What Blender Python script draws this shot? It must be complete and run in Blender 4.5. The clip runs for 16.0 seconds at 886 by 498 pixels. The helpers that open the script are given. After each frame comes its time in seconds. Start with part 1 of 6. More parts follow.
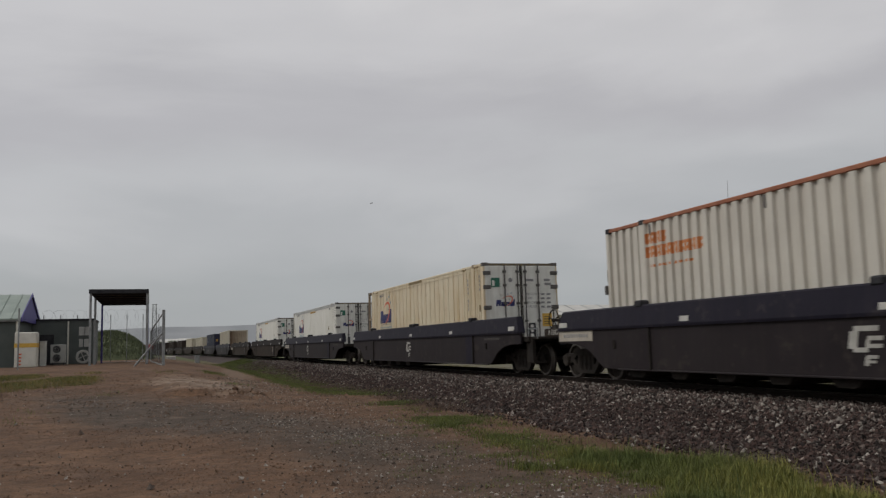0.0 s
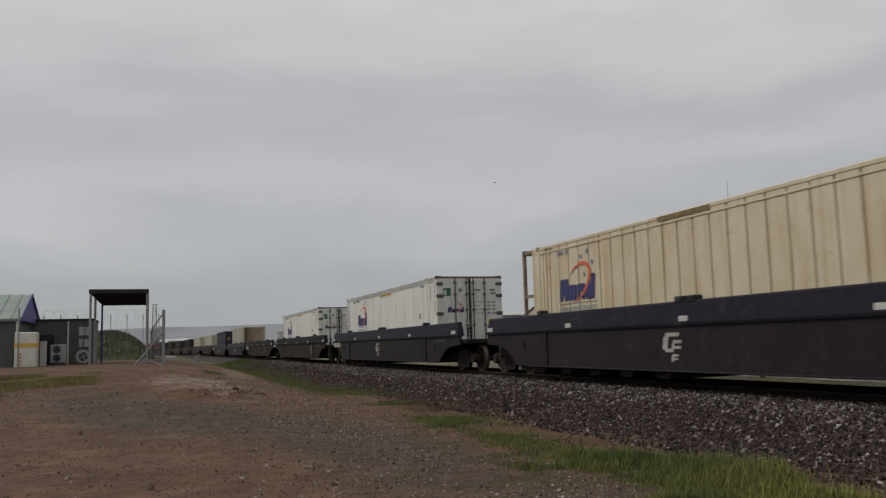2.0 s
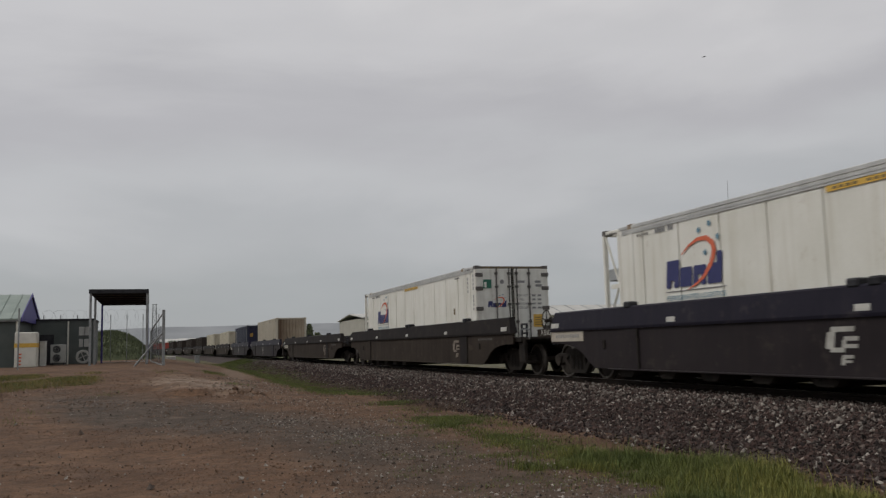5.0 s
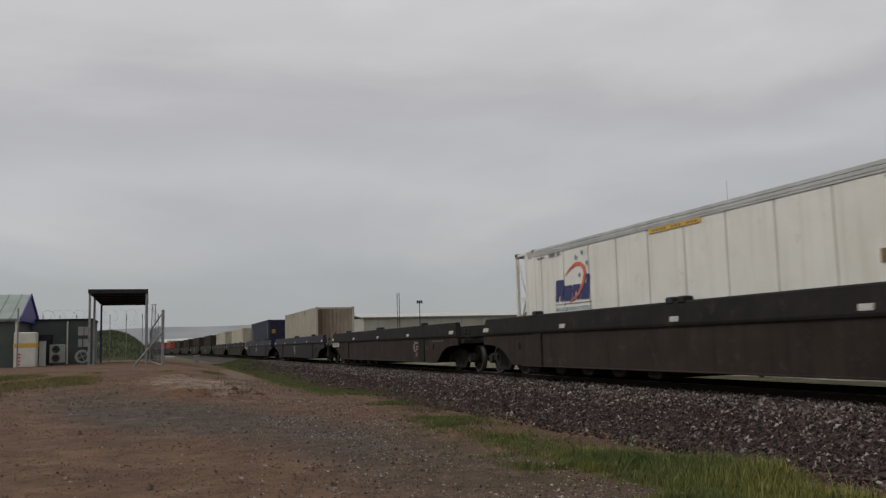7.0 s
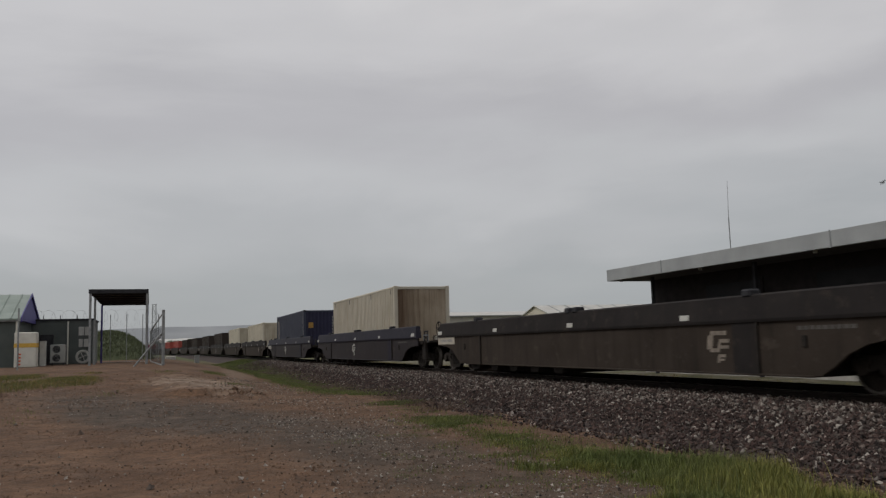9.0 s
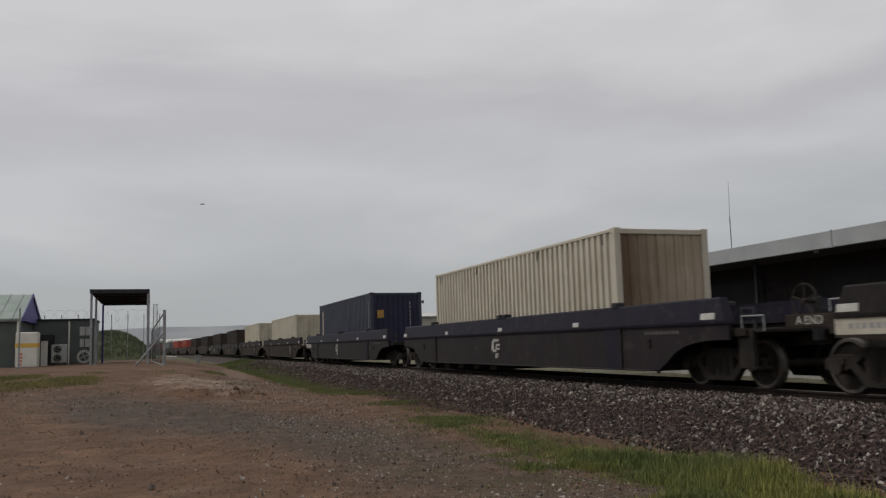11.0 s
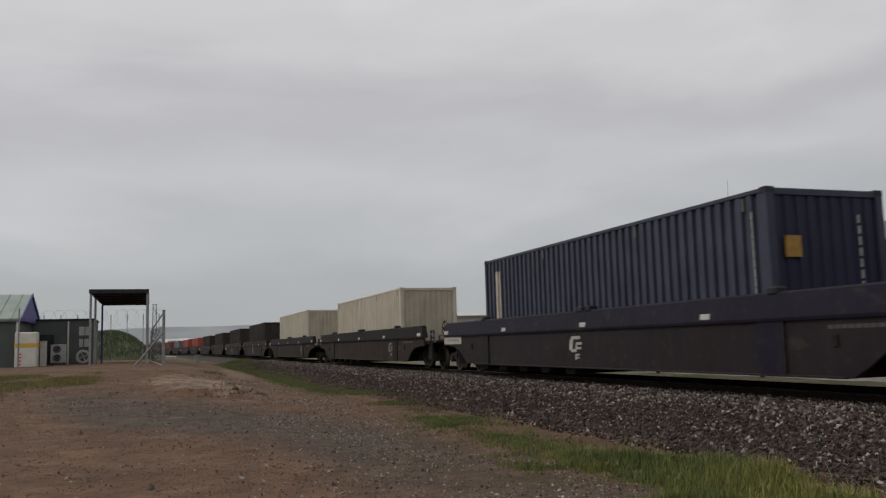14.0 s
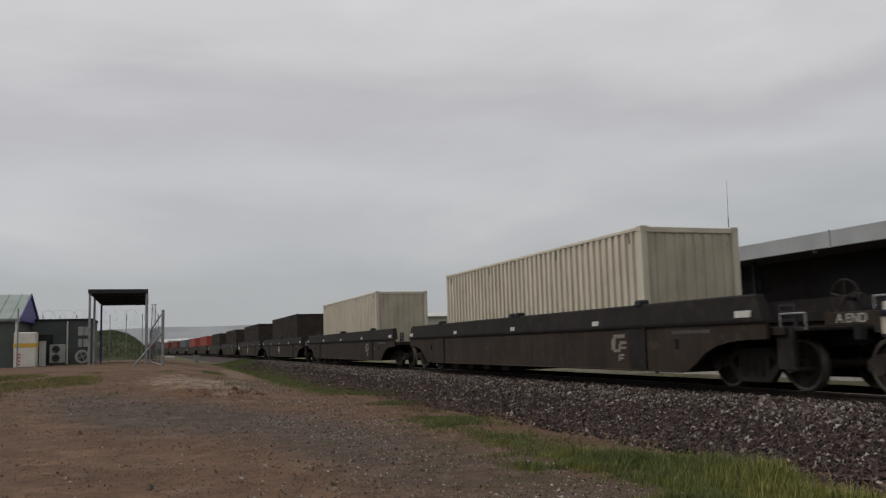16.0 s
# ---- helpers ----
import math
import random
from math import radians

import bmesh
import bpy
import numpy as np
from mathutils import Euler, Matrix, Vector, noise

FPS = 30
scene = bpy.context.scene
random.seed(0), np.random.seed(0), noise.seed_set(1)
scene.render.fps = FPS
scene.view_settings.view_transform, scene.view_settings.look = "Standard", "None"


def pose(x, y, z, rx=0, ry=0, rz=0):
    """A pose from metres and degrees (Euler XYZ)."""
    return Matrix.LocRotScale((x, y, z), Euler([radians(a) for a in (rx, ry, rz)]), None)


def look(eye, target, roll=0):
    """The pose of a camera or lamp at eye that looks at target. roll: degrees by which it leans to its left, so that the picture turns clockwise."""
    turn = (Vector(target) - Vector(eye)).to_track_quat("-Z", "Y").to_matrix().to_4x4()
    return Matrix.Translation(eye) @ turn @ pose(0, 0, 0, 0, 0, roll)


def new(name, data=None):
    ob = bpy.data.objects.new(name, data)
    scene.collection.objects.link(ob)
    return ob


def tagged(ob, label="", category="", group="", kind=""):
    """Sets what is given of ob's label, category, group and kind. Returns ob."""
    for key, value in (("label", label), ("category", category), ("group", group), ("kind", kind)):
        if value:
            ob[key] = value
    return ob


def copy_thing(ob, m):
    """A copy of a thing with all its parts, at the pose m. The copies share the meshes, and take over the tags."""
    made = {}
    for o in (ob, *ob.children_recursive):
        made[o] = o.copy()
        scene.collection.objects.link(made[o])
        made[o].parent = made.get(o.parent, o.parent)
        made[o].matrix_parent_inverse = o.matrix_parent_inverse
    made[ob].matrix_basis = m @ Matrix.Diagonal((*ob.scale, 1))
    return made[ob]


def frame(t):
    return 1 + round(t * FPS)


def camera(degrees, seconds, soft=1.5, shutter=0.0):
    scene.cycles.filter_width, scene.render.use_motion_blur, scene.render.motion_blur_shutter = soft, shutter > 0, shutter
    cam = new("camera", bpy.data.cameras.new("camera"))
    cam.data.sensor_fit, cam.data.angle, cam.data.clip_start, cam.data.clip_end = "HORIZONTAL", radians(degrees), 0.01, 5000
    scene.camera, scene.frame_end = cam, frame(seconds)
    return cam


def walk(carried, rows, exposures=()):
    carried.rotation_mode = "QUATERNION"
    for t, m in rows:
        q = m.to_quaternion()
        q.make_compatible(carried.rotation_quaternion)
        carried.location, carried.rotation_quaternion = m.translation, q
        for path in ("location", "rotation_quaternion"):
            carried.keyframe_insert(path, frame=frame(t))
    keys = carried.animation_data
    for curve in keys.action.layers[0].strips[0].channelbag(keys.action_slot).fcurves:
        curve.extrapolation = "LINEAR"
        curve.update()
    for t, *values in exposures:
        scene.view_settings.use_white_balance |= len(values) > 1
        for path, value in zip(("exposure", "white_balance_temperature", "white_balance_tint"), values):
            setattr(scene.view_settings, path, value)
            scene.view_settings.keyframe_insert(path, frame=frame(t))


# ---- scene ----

# camera: hand-high beside the track, looking along the passing train
EYE = Vector((0.0, 0.0, 1.5))
YAW, PITCH, ROLL = 19.237, 6.390, -1.622


def view(sway):
    a, p = radians(YAW + sway), radians(PITCH)
    way = Vector((math.sin(a) * math.cos(p), math.cos(a) * math.cos(p), math.sin(p)))
    return look(EYE, EYE + way, ROLL)


cam = camera(55.545, 16.0, soft=1.3, shutter=0.25)
walk(cam, [(t, view(s)) for t, s in ((0, 0), (6.4, 0), (7, 0.045), (8.5, 0.045), (9.2, 0), (11.4, -0.05), (13.4, -0.05), (14.2, 0), (15, 0), (15.6, 0.045), (16, 0.045))],
     exposures=((0, 0.0), (9.0, 0.0), (11.4, 0.09), (16, 0.11)))

# ---- light: an overcast day ----
world = bpy.data.worlds.new("overcast")
scene.world = world
world.use_nodes = True
wn, wl = world.node_tree.nodes, world.node_tree.links
wn.clear()
w_out = wn.new("ShaderNodeOutputWorld")
w_bg = wn.new("ShaderNodeBackground")
w_co = wn.new("ShaderNodeTexCoord")
w_sep = wn.new("ShaderNodeSeparateXYZ")
wl.new(w_co.outputs["Generated"], w_sep.inputs[0])
w_map = wn.new("ShaderNodeMapping")
w_map.inputs["Scale"].default_value = (1.0, 1.0, 3.2)
wl.new(w_co.outputs["Generated"], w_map.inputs[0])
w_n = wn.new("ShaderNodeTexNoise")
w_n.inputs["Scale"].default_value, w_n.inputs["Detail"].default_value, w_n.inputs["Roughness"].default_value = 1.9, 6, 0.5
w_n.inputs["Distortion"].default_value = 0.4
wl.new(w_map.outputs[0], w_n.inputs["Vector"])
# layers of cloud by height, their edges bent by noise
w_bend = wn.new("ShaderNodeMath")
w_bend.operation = "MULTIPLY_ADD"
w_bend.inputs[1].default_value = 0.34
wl.new(w_n.outputs["Fac"], w_bend.inputs[0])
wl.new(w_sep.outputs["Z"], w_bend.inputs[2])
w_off = wn.new("ShaderNodeMath")
w_off.operation = "SUBTRACT"
w_off.inputs[1].default_value = 0.17
wl.new(w_bend.outputs[0], w_off.inputs[0])
w_r = wn.new("ShaderNodeValToRGB")
stops = ((0.0, (0.345, 0.360, 0.375)), (0.07, (0.365, 0.377, 0.388)), (0.14, (0.425, 0.430, 0.440)), (0.20, (0.480, 0.481, 0.490)), (0.265, (0.445, 0.438, 0.452)), (0.34, (0.535, 0.527, 0.535)), (0.43, (0.630, 0.618, 0.618)), (1.0, (0.62, 0.61, 0.61)))
while len(w_r.color_ramp.elements) < len(stops):
    w_r.color_ramp.elements.new(0.5)
for e, (q, col) in zip(w_r.color_ramp.elements, stops):
    e.position, e.color = q, (*col, 1)
w_r.color_ramp.interpolation = "EASE"
wl.new(w_off.outputs[0], w_r.inputs[0])
w_n2 = wn.new("ShaderNodeTexNoise")
w_n2.inputs["Scale"].default_value, w_n2.inputs["Detail"].default_value = 5.5, 7
wl.new(w_map.outputs[0], w_n2.inputs["Vector"])
w_v = wn.new("ShaderNodeMapRange")
w_v.inputs["To Min"].default_value, w_v.inputs["To Max"].default_value = 0.93, 1.07
wl.new(w_n2.outputs["Fac"], w_v.inputs["Value"])
w_mul = wn.new("ShaderNodeMix")
w_mul.data_type, w_mul.blend_type = "RGBA", "MULTIPLY"
w_mul.inputs["Factor"].default_value = 1
wl.new(w_r.outputs[0], w_mul.inputs["A"])
wl.new(w_v.outputs[0], w_mul.inputs["B"])
w_sky = wn.new("ShaderNodeTexSky")
w_sky.sky_type, w_sky.sun_disc = "NISHITA", False
w_sky.sun_elevation, w_sky.sun_rotation = radians(46), radians(296)
w_add = wn.new("ShaderNodeMix")
w_add.data_type, w_add.blend_type = "RGBA", "ADD"
w_add.inputs["Factor"].default_value = 0.006
wl.new(w_mul.outputs["Result"], w_add.inputs["A"])
wl.new(w_sky.outputs[0], w_add.inputs["B"])
wl.new(w_add.outputs["Result"], w_bg.inputs["Color"])
w_bg.inputs["Strength"].default_value = 1.0
wl.new(w_bg.outputs[0], w_out.inputs[0])
sun = new("sun", bpy.data.lights.new("sun", "SUN"))
sun.data.energy, sun.data.angle, sun.data.color = 1.1, radians(22), (1.0, 0.97, 0.92)
sun.matrix_world = look((0, 0, 40), Vector((0, 0, 40)) - Vector((-0.62, 0.30, 0.72)))


# ---- materials ----
def paint(name, a, b, rough=0.6, scale=3.0, bump=0.15, fine=60.0, metal=0.0, streak=None, streak_amount=0.5, island=0.0, each=0.0, spec=0.4, wear=None, wear_at=0.62, wear_scale=2.2):
    """Two-scale weathered surface: colours a to b, fine relief; streak: colour of runs down the face; wear: colour of scuffed, rusted or dusty spots; island, each: how much pieces differ."""
    m = bpy.data.materials.new(name)
    m.use_nodes = True
    n, l = m.node_tree.nodes, m.node_tree.links
    p = n["Principled BSDF"]
    co = n.new("ShaderNodeTexCoord")
    n1, n2 = n.new("ShaderNodeTexNoise"), n.new("ShaderNodeTexNoise")
    n1.inputs["Scale"].default_value, n1.inputs["Detail"].default_value = scale, 6
    n2.inputs["Scale"].default_value, n2.inputs["Detail"].default_value = fine, 4
    for q in (n1, n2):
        l.new(co.outputs["Object"], q.inputs["Vector"])
    add = n.new("ShaderNodeMath")
    add.operation = "MULTIPLY_ADD"
    add.inputs[1].default_value, add.inputs[2].default_value = 0.35, -0.17
    l.new(n2.outputs["Fac"], add.inputs[0])
    tot = n.new("ShaderNodeMath")
    l.new(n1.outputs["Fac"], tot.inputs[0])
    l.new(add.outputs[0], tot.inputs[1])
    r = n.new("ShaderNodeValToRGB")
    r.color_ramp.elements[0].position, r.color_ramp.elements[0].color = 0.32, (*a, 1)
    r.color_ramp.elements[1].position, r.color_ramp.elements[1].color = 0.68, (*b, 1)
    l.new(tot.outputs[0], r.inputs[0])
    out = r.outputs[0]
    if streak:
        mp, n3 = n.new("ShaderNodeMapping"), n.new("ShaderNodeTexNoise")
        mp.inputs["Scale"].default_value = (5.0, 5.0, 0.35)
        l.new(co.outputs["Object"], mp.inputs[0])
        l.new(mp.outputs[0], n3.inputs["Vector"])
        n3.inputs["Scale"].default_value, n3.inputs["Detail"].default_value = 1.0, 5
        rr = n.new("ShaderNodeValToRGB")
        rr.color_ramp.elements[0].position, rr.color_ramp.elements[0].color = 0.5, (0, 0, 0, 1)
        rr.color_ramp.elements[1].position, rr.color_ramp.elements[1].color = 0.78, (streak_amount,) * 3 + (1,)
        l.new(n3.outputs["Fac"], rr.inputs[0])
        mx = n.new("ShaderNodeMix")
        mx.data_type = "RGBA"
        l.new(rr.outputs[0], mx.inputs["Factor"])
        l.new(out, mx.inputs["A"])
        mx.inputs["B"].default_value = (*streak, 1)
        out = mx.outputs["Result"]
    if wear:
        n4, wr, mx = n.new("ShaderNodeTexNoise"), n.new("ShaderNodeMapRange"), n.new("ShaderNodeMix")
        n4.inputs["Scale"].default_value, n4.inputs["Detail"].default_value, n4.inputs["Roughness"].default_value = wear_scale, 9, 0.72
        l.new(co.outputs["Object"], n4.inputs["Vector"])
        wr.inputs["From Min"].default_value, wr.inputs["From Max"].default_value = wear_at, wear_at + 0.10
        wr.inputs["To Max"].default_value = 0.75
        l.new(n4.outputs["Fac"], wr.inputs["Value"])
        mx.data_type = "RGBA"
        l.new(wr.outputs[0], mx.inputs["Factor"])
        l.new(out, mx.inputs["A"])
        mx.inputs["B"].default_value = (*wear, 1)
        out = mx.outputs["Result"]
    for amount, node, socket in ((island, "ShaderNodeNewGeometry", "Random Per Island"), (each, "ShaderNodeObjectInfo", "Random")):
        if amount:
            g = n.new(node)
            mr = n.new("ShaderNodeMapRange")
            mr.inputs["To Min"].default_value, mr.inputs["To Max"].default_value = 1 - amount, 1 + amount
            l.new(g.outputs[socket], mr.inputs["Value"])
            mx = n.new("ShaderNodeMix")
            mx.data_type, mx.blend_type = "RGBA", "MULTIPLY"
            mx.inputs["Factor"].default_value = 1
            l.new(out, mx.inputs["A"])
            l.new(mr.outputs[0], mx.inputs["B"])
            out = mx.outputs["Result"]
    l.new(out, p.inputs["Base Color"])
    p.inputs["Roughness"].default_value, p.inputs["Metallic"].default_value = rough, metal
    p.inputs["Specular IOR Level"].default_value = spec
    if bump:
        bp = n.new("ShaderNodeBump")
        bp.inputs["Strength"].default_value, bp.inputs["Distance"].default_value = bump, 0.01
        l.new(n2.outputs["Fac"], bp.inputs["Height"])
        l.new(bp.outputs[0], p.inputs["Normal"])
    return m


M_WAGON = paint("wagon_paint_dark", (0.0180, 0.0141, 0.0158), (0.0254, 0.0205, 0.0221), 0.55, 1.2, 0.08, 30, streak=(0.0342, 0.0279, 0.0252), streak_amount=0.5, spec=0.12, wear=(0.0450, 0.0378, 0.0333), wear_at=0.55, wear_scale=3.2)
M_CHORD = paint("chord_paint_blue", (0.0121, 0.0108, 0.0189), (0.0180, 0.0160, 0.0257), 0.55, 1.5, 0.08, 30, spec=0.12, streak=(0.0270, 0.0243, 0.0306), streak_amount=0.5, wear=(0.0414, 0.0369, 0.0405), wear_at=0.56, wear_scale=3.2)
M_DUSTY = paint("wagon_paint_dusty", (0.0285, 0.0216, 0.0168), (0.0425, 0.0330, 0.0262), 0.8, 1.2, 0.1, 30, streak=(0.013, 0.011, 0.010), streak_amount=0.6, spec=0.12, wear=(0.062, 0.049, 0.039), wear_at=0.56, wear_scale=3.2)
M_CHORD_DUSTY = paint("chord_paint_dusty", (0.0138, 0.0116, 0.0116), (0.0223, 0.0190, 0.0182), 0.75, 1.5, 0.1, 30, spec=0.12, streak=(0.0266, 0.0218, 0.0181), streak_amount=0.5, wear=(0.0427, 0.0351, 0.0285), wear_at=0.56, wear_scale=3.2)
M_UNDER = paint("running_gear", (0.017, 0.0150, 0.0135), (0.033, 0.0275, 0.0235), 0.85, 4, 0.3, 40, spec=0.12)
M_WHEEL = paint("wheel_steel", (0.022, 0.018, 0.015), (0.042, 0.035, 0.029), 0.7, 5, 0.2, 40, spec=0.12)
M_RIM = paint("rim_worn", (0.07, 0.06, 0.052), (0.11, 0.098, 0.085), 0.55, 6, 0.1, 50, metal=0.2)
M_TREAD = paint("tread_steel", (0.22, 0.20, 0.18), (0.32, 0.30, 0.27), 0.35, 6, 0.05, 60, metal=0.8)
M_PLATE = paint("plate_white", (0.36, 0.35, 0.32), (0.48, 0.47, 0.43), 0.5, 6, 0.05, 60)
M_PANEL = paint("panel_cream", (0.36, 0.32, 0.26), (0.46, 0.42, 0.35), 0.6, 4, 0.05, 50)
M_LOGO = paint("logo_pale", (0.31, 0.30, 0.27), (0.43, 0.42, 0.38), 0.6, 6, 0.05, 50)
M_LOGO_WORN = paint("logo_faded", (0.13, 0.11, 0.09), (0.24, 0.20, 0.16), 0.8, 8, 0.05, 50)
M_CREAM = paint("reefer_cream", (0.56, 0.47, 0.31), (0.64, 0.57, 0.42), 0.5, 1.2, 0.04, 40, streak=(0.44, 0.26, 0.10), streak_amount=0.75, wear=(0.38, 0.25, 0.12), wear_at=0.60, wear_scale=1.3)
M_WHITE = paint("reefer_white", (0.66, 0.65, 0.58), (0.74, 0.73, 0.67), 0.45, 1.2, 0.03, 40, streak=(0.52, 0.49, 0.40), streak_amount=0.6, wear=(0.50, 0.46, 0.38), wear_at=0.60, wear_scale=1.6)
M_DOORW = paint("door_white", (0.62, 0.62, 0.57), (0.72, 0.72, 0.67), 0.5, 2.5, 0.04, 40, streak=(0.36, 0.33, 0.28), streak_amount=0.6, wear=(0.36, 0.31, 0.25), wear_at=0.60, wear_scale=3.5)
M_ALU = paint("rail_alu", (0.40, 0.40, 0.39), (0.52, 0.52, 0.50), 0.45, 3, 0.05, 40, metal=0.3)
M_GREYW = paint("container_grey_white", (0.52, 0.49, 0.43), (0.60, 0.57, 0.50), 0.55, 1.3, 0.04, 40, streak=(0.42, 0.38, 0.31), streak_amount=0.4)
M_ORANGE = paint("orange_paint", (0.50, 0.17, 0.05), (0.60, 0.22, 0.07), 0.55, 4, 0.05, 50)
M_ORANGE_RAIL = paint("orange_rail", (0.24, 0.085, 0.045), (0.34, 0.13, 0.065), 0.6, 4, 0.05, 50)
M_ISO = paint("container_cream", (0.46, 0.42, 0.33), (0.56, 0.515, 0.415), 0.55, 1.3, 0.05, 40, streak=(0.34, 0.28, 0.18), streak_amount=0.55, wear=(0.20, 0.12, 0.06), wear_at=0.66, wear_scale=3.0)
M_ISO2 = paint("container_beige", (0.41, 0.372, 0.295), (0.49, 0.452, 0.370), 0.6, 1.3, 0.05, 40, streak=(0.34, 0.26, 0.16), streak_amount=0.55, wear=(0.17, 0.10, 0.05), wear_at=0.65, wear_scale=3.0)
M_STAIN = paint("end_rust_stained", (0.27, 0.215, 0.15), (0.40, 0.335, 0.25), 0.65, 0.9, 0.08, 40, streak=(0.10, 0.055, 0.028), streak_amount=0.95)


def run_stain(m, dark):
    """A broad rust run down one side of an end wall, fading across it."""
    n, l = m.node_tree.nodes, m.node_tree.links
    p = n["Principled BSDF"]
    src = p.inputs["Base Color"].links[0].from_socket
    co, sep, q = n.new("ShaderNodeTexCoord"), n.new("ShaderNodeSeparateXYZ"), n.new("ShaderNodeTexNoise")
    l.new(co.outputs["Object"], sep.inputs[0])
    mp = n.new("ShaderNodeMapping")
    mp.inputs["Scale"].default_value = (4.0, 4.0, 0.5)
    l.new(co.outputs["Object"], mp.inputs[0])
    l.new(mp.outputs[0], q.inputs["Vector"])
    q.inputs["Scale"].default_value, q.inputs["Detail"].default_value = 1.0, 6
    ad = n.new("ShaderNodeMath")
    ad.operation = "MULTIPLY_ADD"
    ad.inputs[1].default_value = 1.6
    l.new(q.outputs["Fac"], ad.inputs[0])
    l.new(sep.outputs["X"], ad.inputs[2])
    mr = n.new("ShaderNodeMapRange")
    mr.inputs["From Min"].default_value, mr.inputs["From Max"].default_value = -0.30, 0.85
    mr.inputs["To Min"].default_value, mr.inputs["To Max"].default_value = 0.9, 0.05
    l.new(ad.outputs[0], mr.inputs["Value"])
    mx = n.new("ShaderNodeMix")
    mx.data_type = "RGBA"
    l.new(mr.outputs[0], mx.inputs["Factor"])
    l.new(src, mx.inputs["A"])
    mx.inputs["B"].default_value = (*dark, 1)
    l.new(mx.outputs["Result"], p.inputs["Base Color"])


run_stain(M_STAIN, (0.085, 0.045, 0.022))
# cream end: weathered, its base also darkened below M_ISO for the end's shade
M_ISOEND_SHADED = paint("end_cream_shaded", (0.36, 0.32, 0.24), (0.46, 0.415, 0.32), 0.6, 1.2, 0.06, 40, streak=(0.20, 0.155, 0.10), streak_amount=0.7, wear=(0.12, 0.075, 0.04), wear_at=0.63, wear_scale=3.0)
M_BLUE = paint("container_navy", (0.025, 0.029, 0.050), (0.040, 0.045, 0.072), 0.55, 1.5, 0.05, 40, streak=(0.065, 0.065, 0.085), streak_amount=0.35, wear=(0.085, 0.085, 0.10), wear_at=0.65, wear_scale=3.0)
# navy end: side colour darkened, shade of the leading face in the base
M_BLUE_END_SHADED = paint("end_navy_shaded", (0.0095, 0.0095, 0.031), (0.0155, 0.0155, 0.044), 0.6, 1.5, 0.05, 40, wear=(0.03, 0.03, 0.045), wear_at=0.64)
M_BROWN = paint("container_dark_brown", (0.034, 0.026, 0.022), (0.052, 0.042, 0.036), 0.7, 1.5, 0.06, 40, spec=0.12)
# far red boxes: red toned down to carry the haze of distance
M_RED = paint("container_red_hazy", (0.26, 0.045, 0.032), (0.34, 0.065, 0.045), 0.6, 1.5, 0.05, 40)
M_MAROON = paint("container_maroon", (0.13, 0.035, 0.03), (0.18, 0.05, 0.04), 0.6, 1.5, 0.05, 40)
M_SLATE = paint("container_slate", (0.10, 0.11, 0.12), (0.15, 0.16, 0.17), 0.6, 1.5, 0.05, 40)
M_HINGE = paint("hinge_dark", (0.07, 0.065, 0.06), (0.12, 0.11, 0.10), 0.6, 8, 0.1, 60)
M_MARK_BLUE = paint("mark_blue", (0.025, 0.03, 0.11), (0.035, 0.04, 0.14), 0.5, 8, 0.02, 60)
M_RUST = paint("rusty_cream_frame", (0.16, 0.115, 0.085), (0.33, 0.27, 0.19), 0.8, 5, 0.2, 50, wear=(0.12, 0.06, 0.035), wear_at=0.54, wear_scale=5.0)
M_STRIP = paint("worn_amber_strip", (0.13, 0.095, 0.04), (0.24, 0.175, 0.075), 0.6, 9, 0.05, 50)
M_STAR = paint("mark_star_blue", (0.10, 0.20, 0.27), (0.15, 0.28, 0.36), 0.5, 8, 0.02, 60)
M_MARK_RED = paint("mark_red", (0.55, 0.11, 0.05), (0.65, 0.15, 0.07), 0.5, 8, 0.02, 60)
M_MARK_GREY = paint("mark_grey", (0.20, 0.20, 0.20), (0.28, 0.28, 0.28), 0.6, 8, 0.02, 60)
M_MARK_FAINT = paint("mark_faint", (0.05, 0.045, 0.042), (0.085, 0.078, 0.07), 0.8, 9, 0.02, 60)
M_MARK_GREEN = paint("mark_green", (0.02, 0.11, 0.07), (0.03, 0.15, 0.10), 0.5, 8, 0.02, 60)
M_YELLOW = paint("yellow_plate", (0.55, 0.33, 0.05), (0.66, 0.42, 0.08), 0.5, 8, 0.02, 60)
M_PLACARD = paint("faded_placard", (0.27, 0.15, 0.03), (0.38, 0.22, 0.05), 0.6, 8, 0.02, 60)
M_RAIL = paint("rail_side", (0.014, 0.010, 0.008), (0.026, 0.019, 0.015), 0.7, 6, 0.2, 50, spec=0.12)
M_STONE = paint("ballast_stone", (0.050, 0.037, 0.031), (0.140, 0.110, 0.094), 0.85, 9, 0.4, 70, island=0.85)
M_STONE_DARK = paint("ballast_stone_dark", (0.023, 0.0135, 0.0112), (0.060, 0.0365, 0.0305), 0.9, 9, 0.4, 70, island=0.8)
M_STONE_PALE = paint("ballast_stone_pale", (0.18, 0.16, 0.14), (0.30, 0.27, 0.235), 0.8, 9, 0.3, 70, island=0.35)
M_BED = paint("ballast_bed", (0.018, 0.0115, 0.0095), (0.050, 0.033, 0.028), 0.95, 16, 1.0, 40)
M_CONC = paint("concrete", (0.28, 0.27, 0.25), (0.38, 0.36, 0.33), 0.85, 4, 0.3, 40)
M_CLOD = paint("dirt_clod", (0.092, 0.054, 0.034), (0.190, 0.122, 0.080), 0.95, 8, 0.4, 50, island=0.35)
M_PEBBLE = paint("pebble", (0.045, 0.032, 0.025), (0.135, 0.10, 0.078), 0.85, 9, 0.3, 60, island=0.8)
